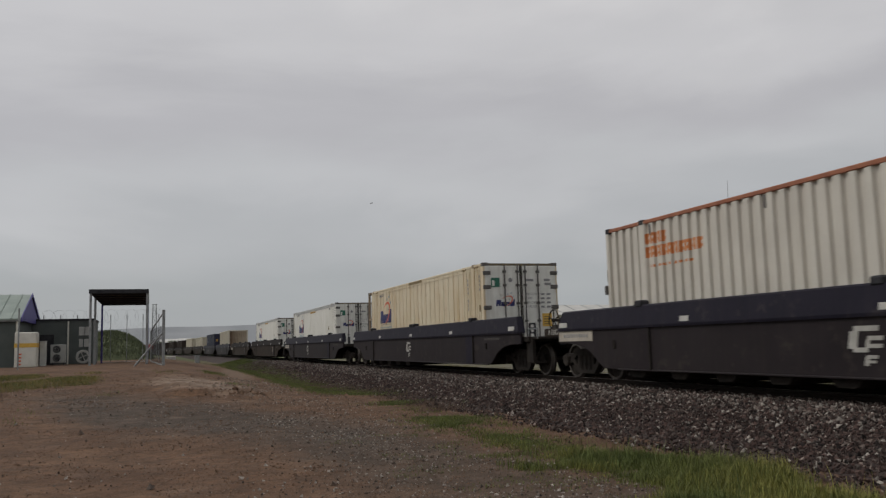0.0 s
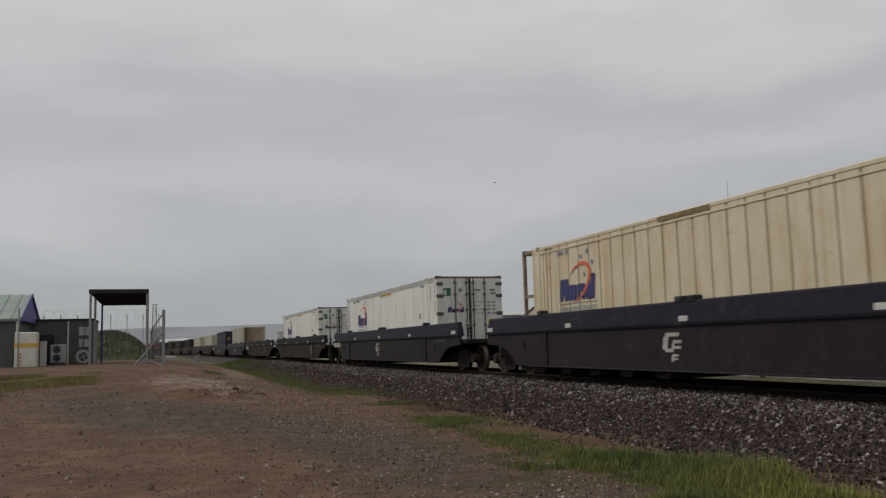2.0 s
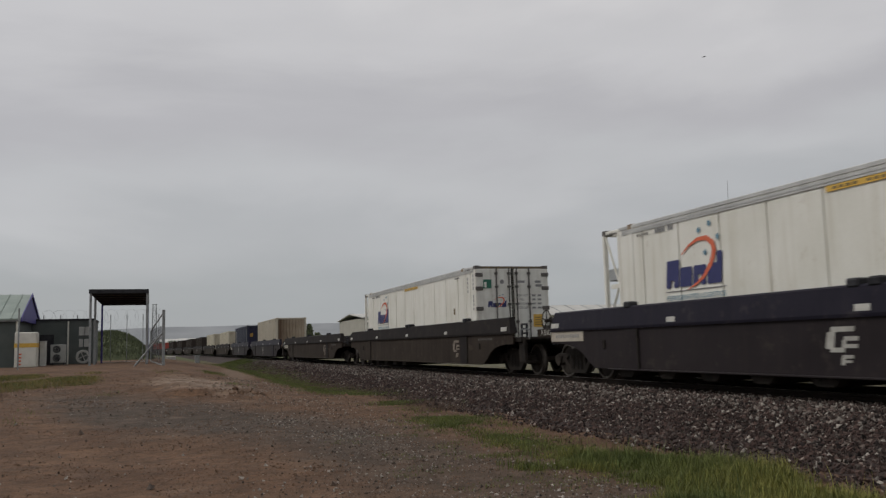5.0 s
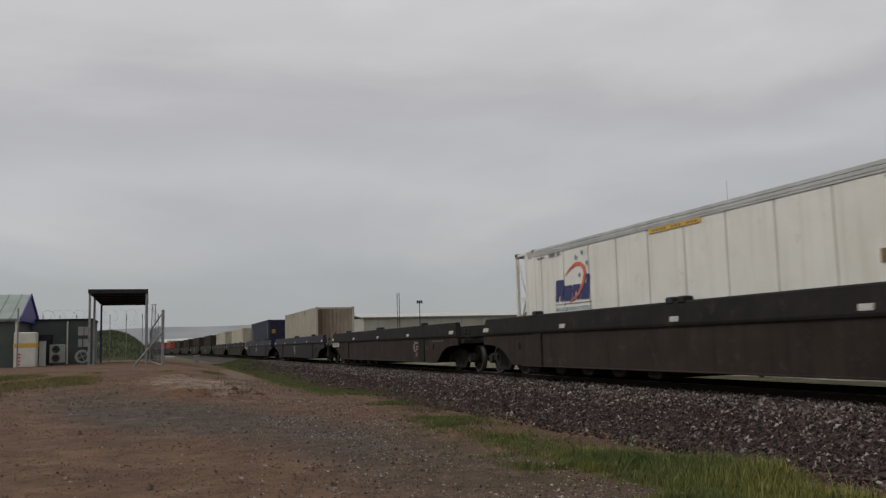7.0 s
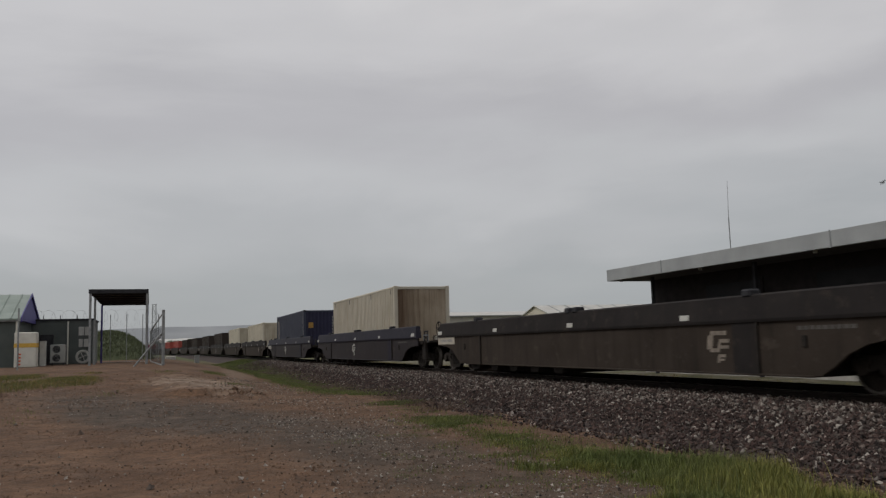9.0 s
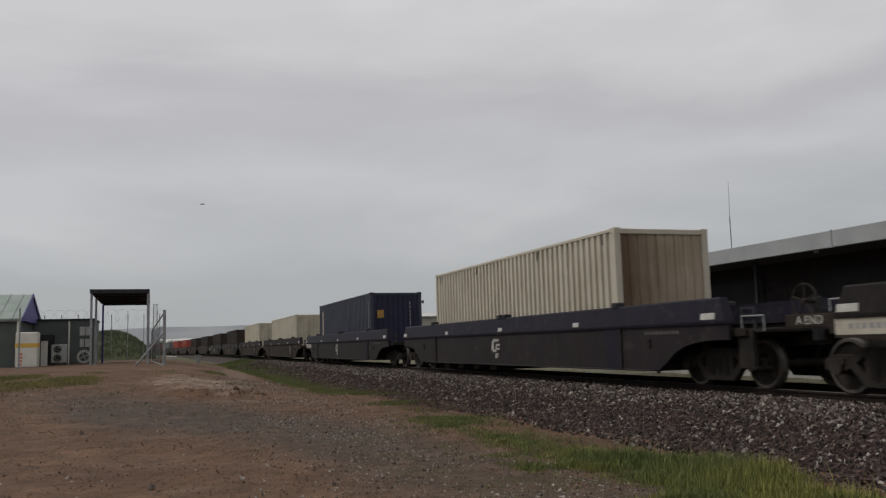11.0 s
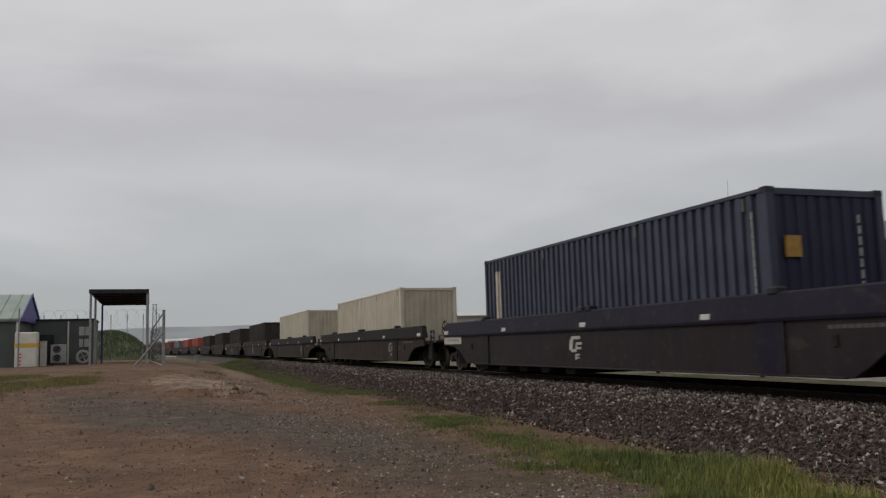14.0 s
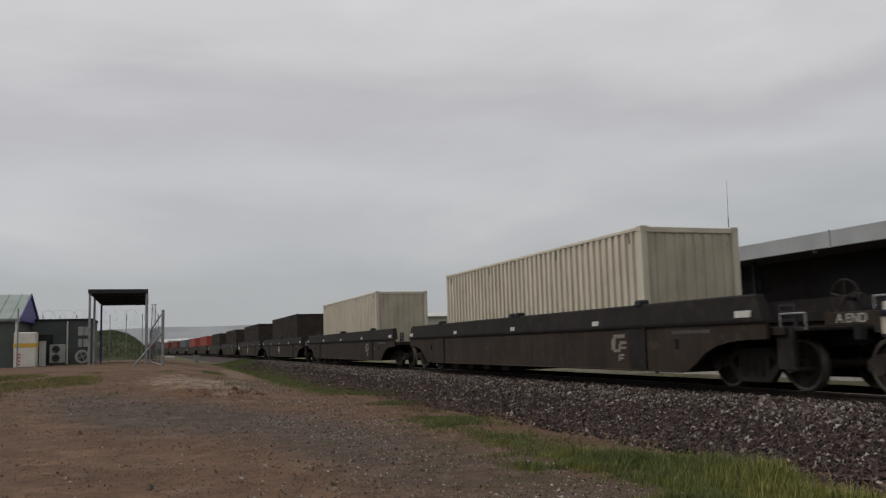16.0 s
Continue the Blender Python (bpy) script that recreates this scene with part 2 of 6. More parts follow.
M_GRASS = paint("grass", (0.105, 0.118, 0.022), (0.215, 0.205, 0.048), 0.75, 0.9, 0, 8, island=0.5)
M_GRASS_DEEP = paint("grass_deep", (0.062, 0.088, 0.018), (0.125, 0.142, 0.034), 0.75, 1.2, 0, 8, island=0.5)
M_DRY = paint("dry_grass", (0.115, 0.105, 0.026), (0.20, 0.155, 0.05), 0.8, 1.2, 0, 8, island=0.45)
M_WEED = paint("dead_weed", (0.075, 0.050, 0.038), (0.150, 0.105, 0.075), 0.85, 1.2, 0, 8, island=0.45)
M_SHRUB = paint("shrub_leaf", (0.052, 0.066, 0.030), (0.100, 0.115, 0.055), 0.75, 1.5, 0, 8, island=0.45)
M_BARK = paint("bark", (0.06, 0.045, 0.035), (0.10, 0.08, 0.06), 0.9, 6, 0.4, 40)
M_FASCIA = paint("fascia_steel", (0.27, 0.28, 0.28), (0.33, 0.34, 0.34), 0.5, 1.2, 0.05, 30, spec=0.3)
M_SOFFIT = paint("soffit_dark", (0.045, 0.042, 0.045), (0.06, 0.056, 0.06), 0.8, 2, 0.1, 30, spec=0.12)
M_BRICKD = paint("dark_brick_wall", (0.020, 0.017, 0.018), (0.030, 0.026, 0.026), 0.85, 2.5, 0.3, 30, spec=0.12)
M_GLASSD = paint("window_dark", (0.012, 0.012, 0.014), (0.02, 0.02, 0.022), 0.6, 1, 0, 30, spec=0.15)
M_SHEDW = paint("shed_wall_grey", (0.33, 0.31, 0.27), (0.40, 0.38, 0.33), 0.7, 0.4, 0.05, 12)
M_SHEDR = paint("shed_roof_white", (0.40, 0.39, 0.36), (0.50, 0.49, 0.46), 0.5, 0.4, 0.05, 12)
M_TARP = paint("tarp_cream", (0.48, 0.43, 0.34), (0.60, 0.55, 0.45), 0.6, 0.3, 0.1, 8)
M_GREENROOF = paint("green_roof", (0.19, 0.235, 0.205), (0.25, 0.295, 0.265), 0.5, 1, 0.05, 20)
# yard walls: green lifted and greyed, haze mixed into the base colour
M_GREENWALL_HAZY = paint("green_wall_hazy", (0.066, 0.078, 0.073), (0.090, 0.102, 0.096), 0.65, 1.2, 0.08, 20)
M_TRIMBLUE = paint("blue_trim", (0.045, 0.035, 0.17), (0.06, 0.05, 0.22), 0.55, 3, 0.05, 30)
M_GALV = paint("galvanised", (0.20, 0.21, 0.21), (0.30, 0.31, 0.31), 0.5, 5, 0.1, 40, metal=0.4)
M_STEELD = paint("dark_steel", (0.022, 0.022, 0.025), (0.042, 0.042, 0.046), 0.6, 4, 0.1, 40, spec=0.12)
M_WHITEP = paint("white_plastic", (0.55, 0.54, 0.48), (0.66, 0.65, 0.58), 0.5, 2, 0.05, 30)
M_ACGREY = paint("unit_beige", (0.36, 0.36, 0.34), (0.44, 0.44, 0.41), 0.5, 3, 0.05, 30)
M_BIRD = paint("bird_dark", (0.02, 0.02, 0.02), (0.04, 0.04, 0.04), 0.8, 9, 0, 30)


# far hills: self-glowing blue-grey, the air's haze put straight into the colour
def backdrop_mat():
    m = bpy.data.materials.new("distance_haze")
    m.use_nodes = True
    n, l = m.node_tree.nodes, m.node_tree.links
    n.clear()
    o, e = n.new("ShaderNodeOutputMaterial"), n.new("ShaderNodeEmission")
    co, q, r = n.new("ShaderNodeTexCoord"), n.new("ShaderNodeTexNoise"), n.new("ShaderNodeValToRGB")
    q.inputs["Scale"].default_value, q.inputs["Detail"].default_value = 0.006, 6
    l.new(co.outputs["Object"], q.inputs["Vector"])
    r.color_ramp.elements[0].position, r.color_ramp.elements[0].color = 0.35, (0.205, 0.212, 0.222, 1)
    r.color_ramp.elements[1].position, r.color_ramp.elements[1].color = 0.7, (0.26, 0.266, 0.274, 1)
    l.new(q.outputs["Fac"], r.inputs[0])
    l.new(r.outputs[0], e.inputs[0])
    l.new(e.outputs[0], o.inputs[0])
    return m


M_HILL = backdrop_mat()


# ---- mesh helpers ----
def box(bm, x0, x1, y0, y1, z0, z1, bevel=0.0):
    v = [bm.verts.new((x, y, z)) for x in (x0, x1) for y in (y0, y1) for z in (z0, z1)]
    fs = [bm.faces.new([v[i] for i in f]) for f in ((0, 1, 3, 2), (4, 6, 7, 5), (0, 4, 5, 1), (2, 3, 7, 6), (0, 2, 6, 4), (1, 5, 7, 3))]
    if bevel:
        bmesh.ops.bevel(bm, geom=list({e for f in fs for e in f.edges}), offset=bevel, segments=1, affect="EDGES")


def prism(bm, pts, axis, a, b):
    """Extrude a 2D outline along x, y or z from a to b. The outline's two coordinates are the other axes in order."""
    def at(p, c):
        return {"x": (c, p[0], p[1]), "y": (p[0], c, p[1]), "z": (p[0], p[1], c)}[axis]
    va, vb = [bm.verts.new(at(p, a)) for p in pts], [bm.verts.new(at(p, b)) for p in pts]
    n = len(pts)
    bm.faces.new(va)
    bm.faces.new(vb[::-1])
    for i in range(n):
        bm.faces.new((va[i], vb[i], vb[(i + 1) % n], va[(i + 1) % n]))


def tube(bm, p, q, r, n=8, r2=None):
    p, q = Vector(p), Vector(q)
    d = (q - p).normalized()
    u = d.orthogonal().normalized()
    w = d.cross(u)
    rows = []
    for c, rad in ((p, r), (q, r if r2 is None else r2)):
        rows.append([bm.verts.new(c + rad * (math.cos(k * math.tau / n) * u + math.sin(k * math.tau / n) * w)) for k in range(n)])
    for k in range(n):
        bm.faces.new((rows[0][k], rows[0][(k + 1) % n], rows[1][(k + 1) % n], rows[1][k]))
    bm.faces.new(rows[0][::-1])
    bm.faces.new(rows[1])


def lathe_x(bm, prof, n=28):
    """Turn an outline of (x, radius) about the x axis."""
    rings = [[bm.verts.new((x, r * math.cos(k * math.tau / n), r * math.sin(k * math.tau / n))) for k in range(n)] for x, r in prof]
    for a, b in zip(rings, rings[1:]):
        for k in range(n):
            bm.faces.new((a[k], a[(k + 1) % n], b[(k + 1) % n], b[k]))
    bm.faces.new(rings[0][::-1])
    bm.faces.new(rings[-1])


def done(name, bm, mat):
    bmesh.ops.recalc_face_normals(bm, faces=bm.faces[:])
    me = bpy.data.meshes.new(name)
    bm.to_mesh(me)
    bm.free()
    me.materials.append(mat)
    return me


def part(name, bm, mat, parent=None, label="", at=None):
    """Link a bmesh as one object under a thing or a part."""
    ob = new(name, done(name, bm, mat))
    ob.parent = parent
    if at is not None:
        ob.matrix_basis = at
    if label:
        ob["label"] = label
    return ob


def share(name, mesh, parent, at, label=""):
    ob = new(name, mesh)
    ob.parent, ob.matrix_basis = parent, at
    if label:
        ob["label"] = label
    return ob


def boxes(*list_of):
    bm = bmesh.new()
    for b in list_of:
        box(bm, *b)
    return bm


def thing(name, label, category, group="", at=None):
    ob = new(name)
    tagged(ob, label, category, group)
    if at is not None:
        ob.matrix_basis = at
    return ob


def smooth(a, b, x):
    k = min(1.0, max(0.0, (x - a) / (b - a)))
    return k * k * (3 - 2 * k)


def from_arrays(name, verts, faces, mat):
    me = bpy.data.meshes.new(name)
    me.from_pydata(verts, [], faces)
    me.materials.append(mat)
    return me


# ---- ground ----
TRACK_X, RAIL_Z = 10.80, 0.57
CURVE_Y, CURVE_R = 95.0, 1900.0


def rail_pose(s, side=0.0, z=RAIL_Z):
    """Pose on the track's centre line at the length s from the camera's side: straight, then a left-hand curve."""
    th = max(0.0, s - CURVE_Y) / CURVE_R
    x, y = TRACK_X - CURVE_R * (1 - math.cos(th)), (s if s < CURVE_Y else CURVE_Y + CURVE_R * math.sin(th))
    return Matrix.Translation((x, y, z)) @ pose(0, 0, 0, 0, 0, math.degrees(th)) @ pose(side, 0, 0)


def ground_z(x, y):
    rise = 0.78 * smooth(14, 46, y) * smooth(6.5, 0.5, x) if x < 6.5 else 0.0
    d = math.hypot(x, y)
    z = rise + 0.045 * noise.noise((x * 0.35, y * 0.35, 0)) * smooth(2, 8, d) + 0.018 * noise.noise((x * 1.7, y * 1.7, 3)) + 0.010 * noise.noise((x * 4.1, y * 3.3, 8))
    # a ragged washed-out step in the dirt
    edge = 25.4 + 0.5 * noise.noise((x * 1.6, 4.0, 2)) + 0.35 * noise.noise((x * 5.0, 1.0, 2))
    z += 0.15 * smooth(edge, edge + 0.25, y) * smooth(31, 27, y) * smooth(0.1, 0.9, x) * smooth(3.6, 2.8, x)
    for k, (cy, a, b) in enumerate(((27.6, -0.9, 1.6), (30.2, -0.4, 1.9), (23.9, 1.8, 3.4))):
        e = cy + 0.6 * noise.noise((x * 1.3, 7.0 + k, 2)) + 0.3 * noise.noise((x * 4.4, 2.0 + k, 2))
        z += 0.075 * smooth(e, e + 0.22, y) * smooth(e + 2.2, e + 0.8, y) * smooth(a, a + 0.6, x) * smooth(b, b - 0.6, x)
    if d > 120:
        z = z * smooth(260, 120, d) + 0.4 * smooth(120, 260, d)
    # a low bed under the ballast
    return z


def ground_mat():
    m = bpy.data.materials.new("red_brown_dirt")
    m.use_nodes = True
    n, l = m.node_tree.nodes, m.node_tree.links
    p = n["Principled BSDF"]
    co = n.new("ShaderNodeTexCoord")

    def nz(scale, detail=6, vec=None, rough=0.55):
        q = n.new("ShaderNodeTexNoise")
        q.inputs["Scale"].default_value, q.inputs["Detail"].default_value, q.inputs["Roughness"].default_value = scale, detail, rough
        l.new(vec or co.outputs["Object"], q.inputs["Vector"])
        return q.outputs["Fac"]

    def ramp(fac, a, b, ca, cb):
        r = n.new("ShaderNodeValToRGB")
        r.color_ramp.elements[0].position, r.color_ramp.elements[0].color = a, (*ca, 1)
        r.color_ramp.elements[1].position, r.color_ramp.elements[1].color = b, (*cb, 1)
        l.new(fac, r.inputs[0])
        return r.outputs[0]

    def mix(fac, a, b, kind="MIX"):
        x = n.new("ShaderNodeMix")
        x.data_type, x.blend_type = "RGBA", kind
        for s, v in (("Factor", fac), ("A", a), ("B", b)):
            if isinstance(v, (tuple, float, int)):
                x.inputs[s].default_value = (*v, 1) if isinstance(v, tuple) else v
            else:
                l.new(v, x.inputs[s])
        return x.outputs["Result"]

    # the worn grey gravel lane: a soft-edged ellipse in plan, its rim broken by noise
    def lane(cx, cy, turn, rx, ry, strength):
        mp = n.new("ShaderNodeMapping")
        mp.vector_type = "TEXTURE"
        mp.inputs["Location"].default_value, mp.inputs["Rotation"].default_value, mp.inputs["Scale"].default_value = (cx, cy, 0), (0, 0, radians(turn)), (rx, ry, 1000)
        l.new(co.outputs["Object"], mp.inputs[0])
        ln = n.new("ShaderNodeVectorMath")
        ln.operation = "LENGTH"
        l.new(mp.outputs[0], ln.inputs[0])
        ad = n.new("ShaderNodeMath")
        ad.operation = "MULTIPLY_ADD"
        ad.inputs[1].default_value = 1.5
        l.new(nz(0.55, 8, rough=0.65), ad.inputs[0])
        l.new(ln.outputs["Value"], ad.inputs[2])
        mr = n.new("ShaderNodeMapRange")
        mr.inputs["From Min"].default_value, mr.inputs["From Max"].default_value = 1.35, 2.0
        mr.inputs["To Min"].default_value, mr.inputs["To Max"].default_value = strength, 0.0
        l.new(ad.outputs[0], mr.inputs["Value"])
        return mr.outputs[0]

    dirt = ramp(nz(0.5, 8), 0.3, 0.7, (0.085, 0.046, 0.0265), (0.150, 0.088, 0.053))
    dirt = mix(ramp(nz(7, 6), 0.42, 0.7, (0, 0, 0), (0.55, 0.55, 0.55)), dirt, (0.048, 0.031, 0.022))
    grey = ramp(nz(5, 8), 0.3, 0.72, (0.039, 0.0295, 0.0230), (0.086, 0.066, 0.051))
    out = mix(lane(0.5, 20.0, 23, 2.1, 8.4, 0.95), dirt, grey)
    out = mix(lane(3.4, 10.2, 6, 1.5, 6.0, 0.7), out, grey)
    out = mix(lane(1.5, 29.8, 8, 1.4, 4.2, 0.85), out, ramp(nz(3, 6), 0.35, 0.65, (0.135, 0.092, 0.066), (0.30, 0.235, 0.185)))
    out = mix(lane(4.2, 46, -4, 0.65, 20, 0.7), out, (0.165, 0.118, 0.085))
    out = mix(lane(24, 40, 0, 10, 95, 0.95), out, ramp(nz(0.7, 6), 0.38, 0.62, (0.082, 0.086, 0.045), (0.150, 0.138, 0.108)))
    clods = ramp(nz(1.3, 10, rough=0.78), 0.36, 0.64, (0.60, 0.59, 0.58), (1.34, 1.32, 1.30))
    out = mix(1.0, out, clods, "MULTIPLY")
    pale = ramp(nz(0.8, 8), 0.58, 0.78, (0, 0, 0), (0.5, 0.5, 0.5))
    out = mix(pale, out, (0.19, 0.14, 0.108))
    out = mix(ramp(nz(45, 3), 0.60, 0.72, (0, 0, 0), (0.7, 0.7, 0.7)), out, (0.21, 0.175, 0.145))
    out = mix(ramp(nz(26, 3), 0.62, 0.74, (0, 0, 0), (0.8, 0.8, 0.8)), out, (0.030, 0.024, 0.021))
    # far off the plain is grass and stubble
    ln = n.new("ShaderNodeVectorMath")
    ln.operation = "LENGTH"
    l.new(co.outputs["Object"], ln.inputs[0])
    out = mix(far_mask(n, l, ln.outputs["Value"]), out, (0.085, 0.095, 0.045))
    l.new(out, p.inputs["Base Color"])
    p.inputs["Roughness"].default_value = 0.95
    p.inputs["Specular IOR Level"].default_value = 0.2
    bp = n.new("ShaderNodeBump")
    bp.inputs["Strength"].default_value, bp.inputs["Distance"].default_value = 0.7, 0.022
    sm = n.new("ShaderNodeMath")
    l.new(nz(30, 5), sm.inputs[0])
    l.new(nz(4, 5), sm.inputs[1])
    l.new(sm.outputs[0], bp.inputs["Height"])
    l.new(bp.outputs[0], p.inputs["Normal"])
    return m


def far_mask(n, l, value):
    mr = n.new("ShaderNodeMapRange")
    mr.inputs["From Min"].default_value, mr.inputs["From Max"].default_value = 75, 130
    l.new(value, mr.inputs["Value"])
    return mr.outputs[0]


def build_ground():
    def axis(near, step, far):
        out, a, s = [], near[0], step
        while a < near[1]:
            out.append(a)
            a += step
        while a < far:
            out.append(a)
            s *= 1.25
            a += s
        out.append(far)
        lo, a, s = [], near[0], step
        while a > -far:
            s *= 1.25
            a -= s
            lo.append(max(a, -far))
        return lo[::-1] + out
    xs, ys = axis((-8, 9), 0.22, 4500), axis((3, 52), 0.25, 4500)
    verts = [(x, y, ground_z(x, y)) for y in ys for x in xs]
    w = len(xs)
    faces = [(j * w + i, j * w + i + 1, (j + 1) * w + i + 1, (j + 1) * w + i) for j in range(len(ys) - 1) for i in range(w - 1)]
    me = from_arrays("ground", verts, faces, ground_mat())
    me.shade_smooth()
    return tagged(new("ground", me), "red-brown dirt yard with worn grey gravel patches", "ground", kind="structure")


build_ground()


def sweep(name, prof, mat, s0=-30, s1=450, step=6.0):
    """Sweep an outline of (across, up from rail level) along the track."""
    n = int((s1 - s0) / step)
    verts, faces, k = [], [], len(prof)
    for i in range(n + 1):
        m = rail_pose(s0 + i * step)
        verts += [tuple(m @ Vector((a, 0, b))) for a, b in prof]
    for i in range(n):
        for j in range(k):
            faces.append((i * k + j, i * k + (j + 1) % k, (i + 1) * k + (j + 1) % k, (i + 1) * k + j))
    faces += [tuple(range(k)), tuple(range(n * k, n * k + k))]
    me = from_arrays(name, verts, faces, mat)
    b = bmesh.new()
    b.from_mesh(me)
    bmesh.ops.recalc_face_normals(b, faces=b.faces[:])
    b.to_mesh(me)
    b.free()
    return new(name, me)


BED = [(-4.1, -0.75), (-3.9, -0.56), (-3.2, -0.42), (-1.9, -0.17), (-1.4, -0.13), (1.4, -0.13), (1.9, -0.17), (3.9, -0.56), (4.1, -0.75)]
tagged(sweep("ballast_bed", BED, M_BED), "bed of dark crushed-stone railway ballast", "ballast", kind="structure")
for side in (-0.7525, 0.7525):
    h = [(-0.07, -0.16), (0.07, -0.16), (0.07, -0.145), (0.012, -0.12), (0.012, -0.05), (0.036, -0.035), (0.036, -0.004), (0.028, 0), (-0.028, 0), (-0.036, -0.004), (-0.036, -0.035), (-0.012, -0.05), (-0.012, -0.12), (-0.07, -0.145)]
    rail = sweep("rail", [(side + a, b) for a, b in h], M_RAIL, step=4.0)
    tagged(rail, "rusty brown steel rail with a worn running head", "rail", "rails of the track", "structure")
    cap = sweep("running_head", [(side + a, b) for a, b in ((-0.026, -0.002), (0.026, -0.002), (0.024, 0.003), (-0.024, 0.003))], M_TREAD, step=4.0)
    cap.parent = rail


# ---- well wagons ----
# local space: y along the train (front is -y), z up from the rail's top
FRONT_END, REAR_END = -9.6, 9.98
FRONT_BOGIE, REAR_BOGIE = -8.70, 9.53


def side_outline():
    arch = [(7.42, 0.29), (7.71, 0.44), (7.97, 0.62), (8.30, 0.745), (8.68, 0.815), (9.10, 0.845)]
    pts = [(-y, z) for y, z in reversed(arch)] + [(y + 0.46, z) for y, z in arch]
    return [(FRONT_END, 1.16), (FRONT_END, 0.85)] + pts + [(REAR_END, 0.85), (REAR_END, 1.16)]


def logo_strokes(y, z, k):
    """Interlocked angular strokes, as (y0, y1, z0, z1) bars on the side panel."""
    u, h = 0.086 * k, 0.068 * k
    bars = ((-3, 2.6, 2.2, 3.4), (1.4, 3.4, -1.8, 2.2), (-1.2, 2.2, -2.6, -1.5), (-4.2, -0.8, 0.1, 1.1), (-1.4, -0.5, -1.6, 0.3), (-4.2, -0.9, -1.6, -0.7), (-3.4, -0.9, -4.0, -3.2), (-1.6, -0.7, -5.6, -3.6), (-3.2, -1.5, -5.0, -4.4))
    return [(y + a * u, y + b * u, z + c * h, z + d * h) for a, b, c, d in bars]


def wheel_mesh():
    bm = bmesh.new()
    for s in (-1, 1):
        c = 0.7525 * s
        prof = [(c - 0.075 * s, 0.10), (c - 0.075 * s, 0.33), (c - 0.055 * s, 0.36), (c - 0.07 * s, 0.40), (c - 0.07 * s, 0.445), (c - 0.045 * s, 0.45), (c - 0.03 * s, 0.425), (c + 0.06 * s, 0.418),
                (c + 0.065 * s, 0.405), (c + 0.065 * s, 0.365), (c + 0.015 * s, 0.345), (c + 0.005 * s, 0.17), (c + 0.06 * s, 0.13), (c + 0.07 * s, 0.10)]
        lathe_x(bm, prof, 32)
    tube(bm, (-1.06, 0, 0), (1.06, 0, 0), 0.075, 14)
    for f in bm.faces:
        rad = math.hypot(f.calc_center_median().y, f.calc_center_median().z)
        f.material_index = 1 if 0.37 < rad < 0.43 else 0
    me = done("wheelset", bm, M_WHEEL)
    me.materials.append(M_RIM)
    return me


def bogie_meshes():
    # cast side frame: two pedestals, a window for the springs, an arched top bar
    bm = bmesh.new()
    top = [(-1.16, 0.36), (-1.16, 0.52), (-0.95, 0.60), (-0.62, 0.58), (-0.40, 0.70), (0.40, 0.70), (0.62, 0.58), (0.95, 0.60), (1.16, 0.52), (1.16, 0.36), (0.74, 0.36), (0.60, 0.44), (0.42, 0.56), (-0.42, 0.56), (-0.60, 0.44), (-0.74, 0.36)]
    prism(bm, top, "x", -0.06, 0.06)
    prism(bm, [(-0.72, 0.46), (-0.58, 0.50), (-0.30, 0.22), (0.30, 0.22), (0.58, 0.50), (0.72, 0.46), (0.40, 0.13), (-0.40, 0.13)], "x", -0.06, 0.06)
    for y in (-0.34, 0.34):
        prism(bm, [(y - 0.05, 0.2), (y + 0.05, 0.2), (y + 0.05, 0.58), (y - 0.05, 0.58)], "x", -0.055, 0.055)
    frame_mesh = done("side_frame", bm, M_UNDER)
    bm = bmesh.new()
    box(bm, -0.045, 0.045, -0.31, 0.31, 0.21, 0.57)
    for y in (-0.2, 0.0, 0.2):
        tube(bm, (0, y, 0.22), (0, y, 0.56), 0.062, 10)
        for k in range(7):
            tube(bm, (0, y, 0.225 + k * 0.048), (0, y, 0.25 + k * 0.048), 0.085, 10)
    spring = done("spring_nest", bm, M_UNDER)
    bm = bmesh.new()
    tube(bm, (-0.11, 0, 0), (0.11, 0, 0), 0.125, 12)
    box(bm, -0.09, 0.09, -0.16, 0.16, 0.03, 0.12)
    axlebox = done("axle_box", bm, M_WHEEL)
    return frame_mesh, spring, axlebox


WHEEL = wheel_mesh()
FRAME, SPRING, AXLEBOX = bogie_meshes()


